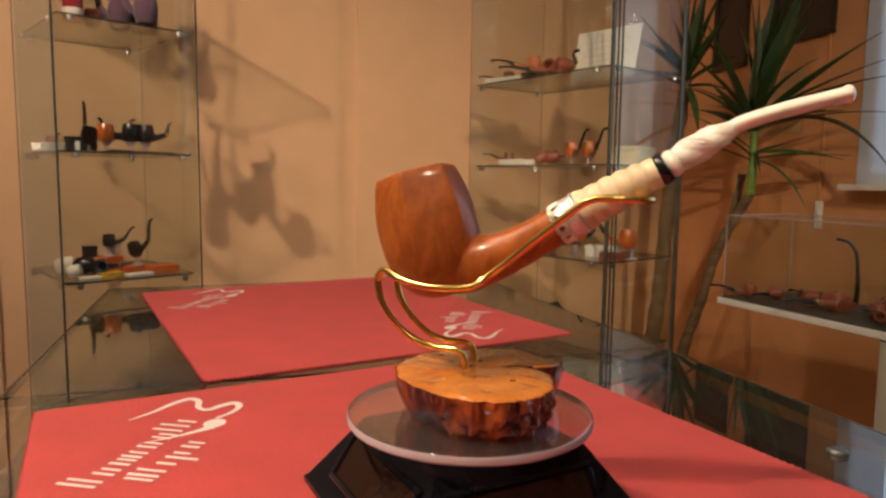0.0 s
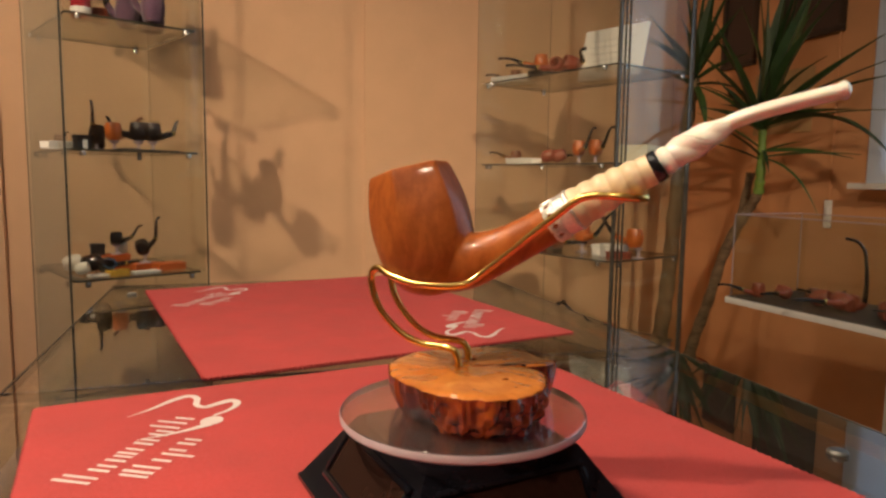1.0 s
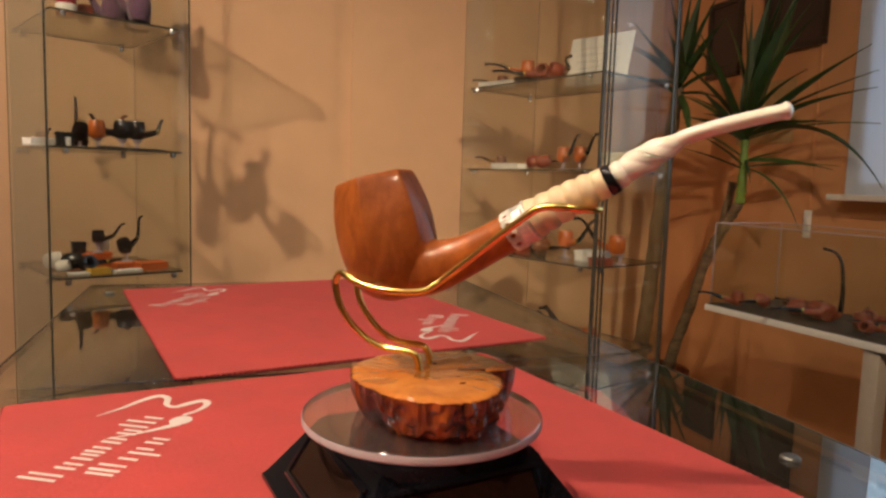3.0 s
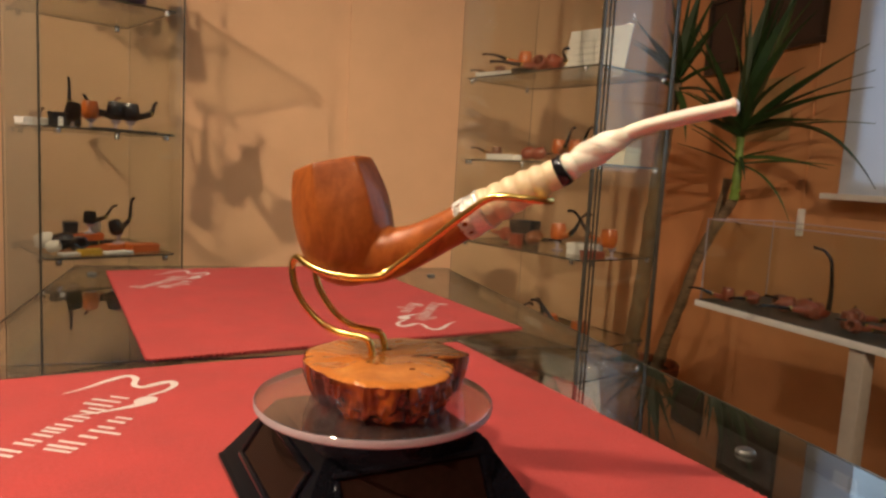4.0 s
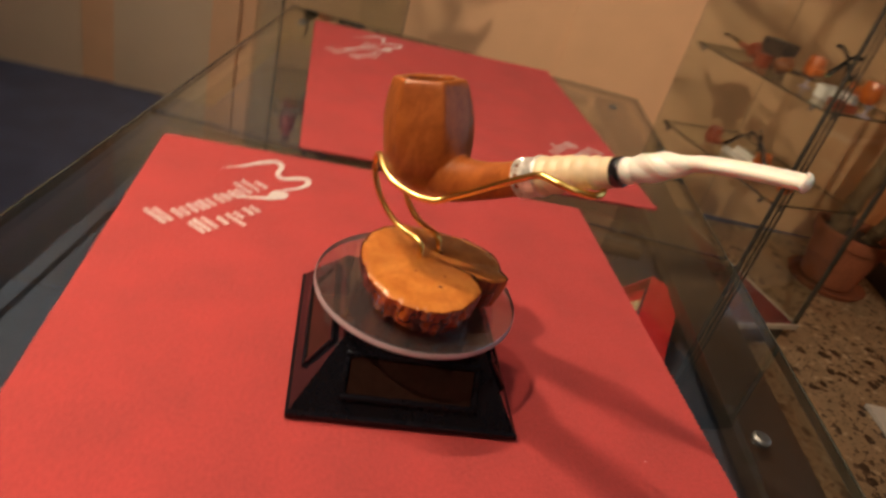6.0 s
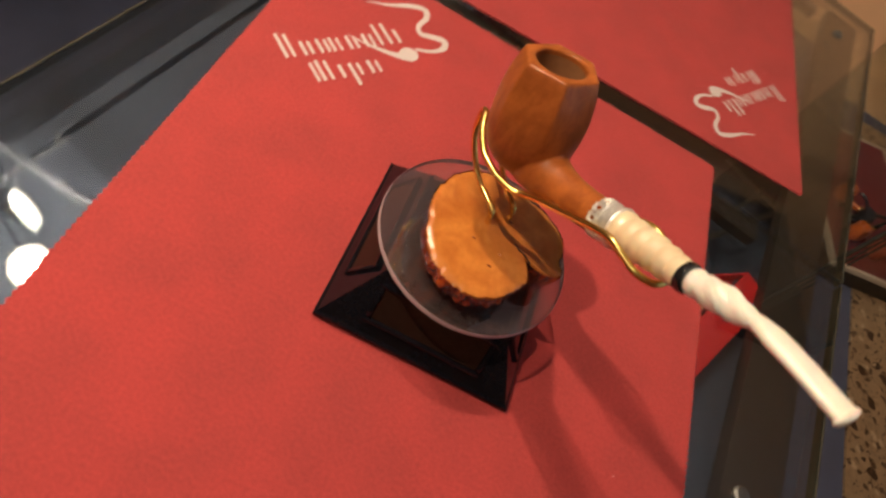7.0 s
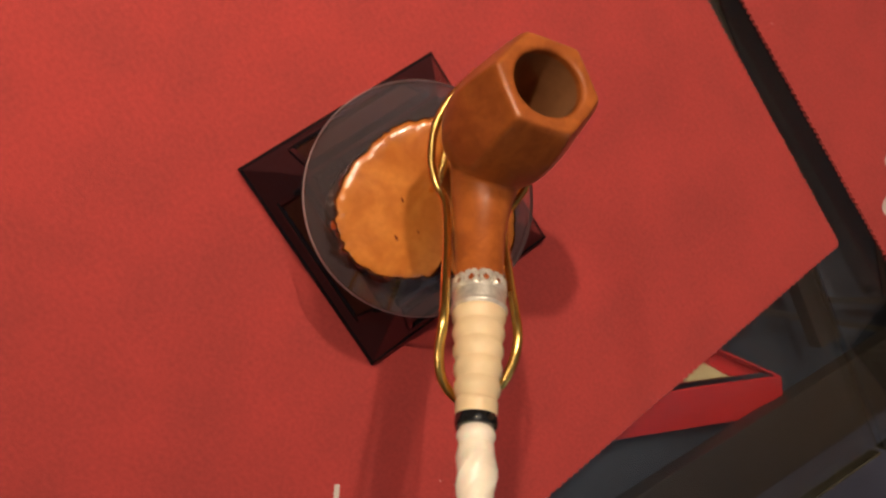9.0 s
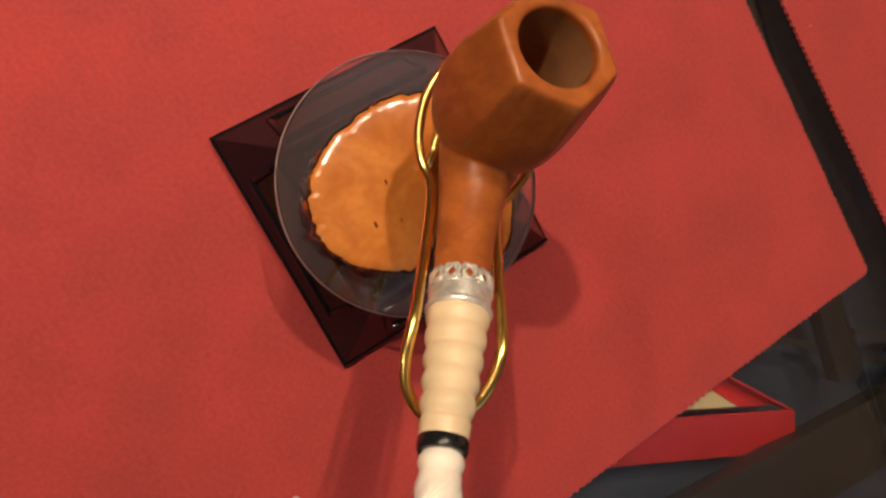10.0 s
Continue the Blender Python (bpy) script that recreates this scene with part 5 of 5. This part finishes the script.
# bearing, lift, length, width and arch of each leaf, tier by tier
CROWN_TOP = (
    (-20, 82, 0.56, 24, 0.03), (-60, 78, 0.57, 26, 0.03), (-100, 65, 0.54, 25, 0.04), (-40, 66, 0.50, 24, 0.05), (-110, 46, 0.50, 20, 0.08), (-60, 79, 0.50, 22, 0.0),
    (-150, 81, 0.43, 13, 0.0), (150, 85, 0.50, 14, 0.02), (-80, 72, 0.58, 26, 0.0), (90, 74, 0.44, 15, 0.05), (-35, 74, 0.52, 24, -0.02),
)
CROWN_SIDE = (
    (-95, 29, 0.51, 15, 0.03), (-85, 21, 0.46, 14, 0.03), (-100, 12, 0.52, 13, 0.05), (-90, 4, 0.47, 7, 0.05), (-100, -17, 0.58, 19, 0.17), (-80, 4, 0.30, 12, 0.03),
    (-170, 44, 0.50, 13, 0.02), (168, 50, 0.45, 13, 0.02), (160, 42, 0.41, 14, 0.04), (-172, 28, 0.34, 12, 0.05), (170, 25, 0.28, 10, 0.05), (120, 35, 0.34, 13, 0.08), (60, 50, 0.20, 14, 0.06), (-140, 40, 0.30, 11, 0.06), (-165, 8, 0.34, 12, 0.05), (178, 12, 0.32, 12, 0.06), (-110, 30, 0.36, 13, 0.08),
)
CROWN_LOW = (
    (-85, 1, 0.34, 8, 0.03), (-75, -5, 0.30, 12, 0.04), (-95, -40, 0.33, 5, 0.16), (-170, 17, 0.34, 8, 0.02), (160, 16, 0.25, 8, 0.02), (-60, 17, 0.13, 8, 0.03), (-120, -52, 0.12, 5, 0.08), (140, 30, 0.26, 9, 0.03),
)
CROWN_BACK = (
    (-100, 74, 0.36, 19, 0.0), (-30, 71, 0.42, 14, 0.03), (-80, 86, 0.42, 16, 0.0), (180, 76, 0.36, 14, 0.02), (175, 46, 0.33, 14, 0.03), (160, 48, 0.24, 12, 0.05), (182, -6, 0.32, 11, 0.08), (-160, -10, 0.30, 11, 0.08),
    (-172, 20, 0.30, 12, 0.05), (-60, 27, 0.20, 12, 0.05), (-80, -13, 0.22, 12, 0.08), (-120, -51, 0.26, 12, 0.06), (0, 48, 0.20, 12, 0.04), (-140, 30, 0.30, 13, 0.05), (-95, 45, 0.30, 13, 0.05), (165, 10, 0.30, 12, 0.06), (110, 40, 0.26, 13, 0.06), (70, 60, 0.30, 13, 0.05),
)
for (cx, cy, cz), tier, young in (((-0.035, -0.400, 1.24), CROWN_TOP, 0.5), ((-0.035, -0.400, 1.215), CROWN_SIDE, 0.1), ((-0.035, -0.400, 1.12), CROWN_LOW, 0.4), ((-0.155, -0.19, 1.40), CROWN_BACK, 0.25)):
    for az, lift, length, width, bow in tier:
        leaf((cx, cy, cz + rng.uniform(-0.03, 0.02)), az, lift, length, width / 740, bow, M_LEAF_DRY if rng.random() < young else M_LEAF)

# ---- pictures and small things on the window wall ----
def on_wall(y, z, out=0.0):
    return pose(right_x(y) - out, y, z, 0, 0, -slope)


for y, z, w, h, label in ((1.77, 0.78, 0.20, 0.32, "dark framed picture hanging on the ochre wall"), (1.40, 0.85, 0.30, 0.36, "larger dark framed picture hanging on the ochre wall")):
    pic = thing("picture", on_wall(y, z, 0.003), label, "picture", "pictures on the wall")
    f = bmesh.new()
    for sy, sz, yy, zz in ((w, 0.02, 0, h / 2 - 0.01), (w, 0.02, 0, -h / 2 + 0.01), (0.02, h - 0.042, w / 2 - 0.01, 0), (0.02, h - 0.042, -w / 2 + 0.01, 0)):
        box(0.018, sy, sz, (-0.009, yy, zz), 0.002, f)
    part("frame", f, M_FRAME, pic)
    part("print", box(0.004, w - 0.038, h - 0.038, (-0.004, 0, 0), 0), M_PICT, pic, smooth=False)
tagged(part("wall_chart", box(0.003, 0.30, 0.24, (-0.003, 0, 0), 0.0005), M_CHART, m=on_wall(1.52, 0.45)), "pale tan chart pinned to the ochre wall", "chart")
sw = thing("wall_switch", on_wall(1.27, 0.03, 0.003), "narrow white switch plate on the ochre wall", "switch")
part("plate", box(0.008, 0.030, 0.10, (-0.004, 0, 0), 0.002), M_WHITE, sw)
part("rocker", box(0.006, 0.016, 0.03, (-0.010, 0, 0.01), 0.001), M_WHITE, sw)
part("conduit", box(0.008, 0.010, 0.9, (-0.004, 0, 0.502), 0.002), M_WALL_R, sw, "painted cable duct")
flat_pack = thing("white_board", pose(1.825, 0.778, FLOOR + 0.006, 0, 0, -8), "white board lying flat on the terrazzo floor under the table", "board")
part("sheet", box(0.36, 0.50, 0.016, (0, 0, 0.008), 0.002), M_WHITE, flat_pack)
part("edge_band", box(0.364, 0.006, 0.012, (0, 0.2515, 0.008), 0.001), M_PAPER, flat_pack)

# ---- ceiling spotlights on steel rods ----
M_BULB = glow("halogen_glow", (1.0, 0.88, 0.72), 45.0)
fix = thing("spot_fixture", pose(-0.03, 0.025, 0), "steel rod ceiling fixture with halogen spotlights", "ceiling lamp")
H = 1.60
for a, b, r in (((-1.058, 0.789), (-0.672, 0.735), 0.012), ((-0.999, 0.535), (-0.914, 0.915), 0.008), ((-1.165, 0.30), (-1.066, 0.779), 0.011), ((-1.19, 0.36), (-1.10, 0.80), 0.011), ((-0.931, 0.702), (-0.862, 0.653), 0.005)):
    part("rod", tube([(*a, H, r), (*b, H, r)], 12), M_ROD, fix, "steel rod")
for x, y in ((-0.999, 0.535), (-0.929, 0.896), (-0.832, 0.759), (-1.06, 0.789)):
    part("knob", lathe([(0, -0.022), (0.014, -0.018), (0.018, 0), (0.014, 0.018), (0, 0.022)], 16, (x, y, H)), M_ROD, fix, "round steel end knob")
part("stem", tube([(-1.06, 0.789, H, 0.006), (-1.06, 0.789, CEIL, 0.006)], 10), M_STEEL, fix)
part("stem", tube([(-0.70, 0.741, H, 0.005), (-0.70, 0.741, CEIL, 0.005)], 10), M_STEEL, fix)
part("canopy", lathe([(0, CEIL - 0.03), (0.05, CEIL - 0.026), (0.055, CEIL - 0.001), (0, CEIL - 0.001)], 24, (-1.06, 0.789, 0)), M_STEEL, fix)
# the third housing belongs to the added wall fill and is made up
for eye, target, watts, size, spread in SPOTS:
    d = (Vector(target) - Vector(eye)).normalized()
    m = Matrix.Translation(Vector(eye) - d * 0.012) @ d.to_track_quat("Z", "Y").to_matrix().to_4x4()
    spot = thing("spotlight", m, "small steel halogen spotlight under the ceiling", "spotlight", "ceiling spotlights")
    # the first two are left open behind so their bulbs brighten the rods
    if eye[1] > 0.4:
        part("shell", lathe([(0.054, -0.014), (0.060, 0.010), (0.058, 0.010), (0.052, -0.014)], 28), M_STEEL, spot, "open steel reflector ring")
    else:
        part("shell", lathe([(0.018, -0.075), (0.036, -0.060), (0.054, -0.010), (0.060, 0.010), (0.058, 0.010), (0.052, -0.010), (0.034, -0.055), (0.016, -0.070)], 28), M_STEEL, spot)
    part("bulb", lathe([(0.0, -0.004), (0.046, -0.004), (0.050, 0.0), (0.046, 0.003), (0.0, 0.004)], 28, caps=False), M_BULB, spot, "glowing halogen bulb face")
    part("arm", tube([(0, 0, -0.06, 0.005), (*(m.inverted() @ Vector((eye[0], eye[1], CEIL))), 0.005)], 8), M_STEEL, spot)
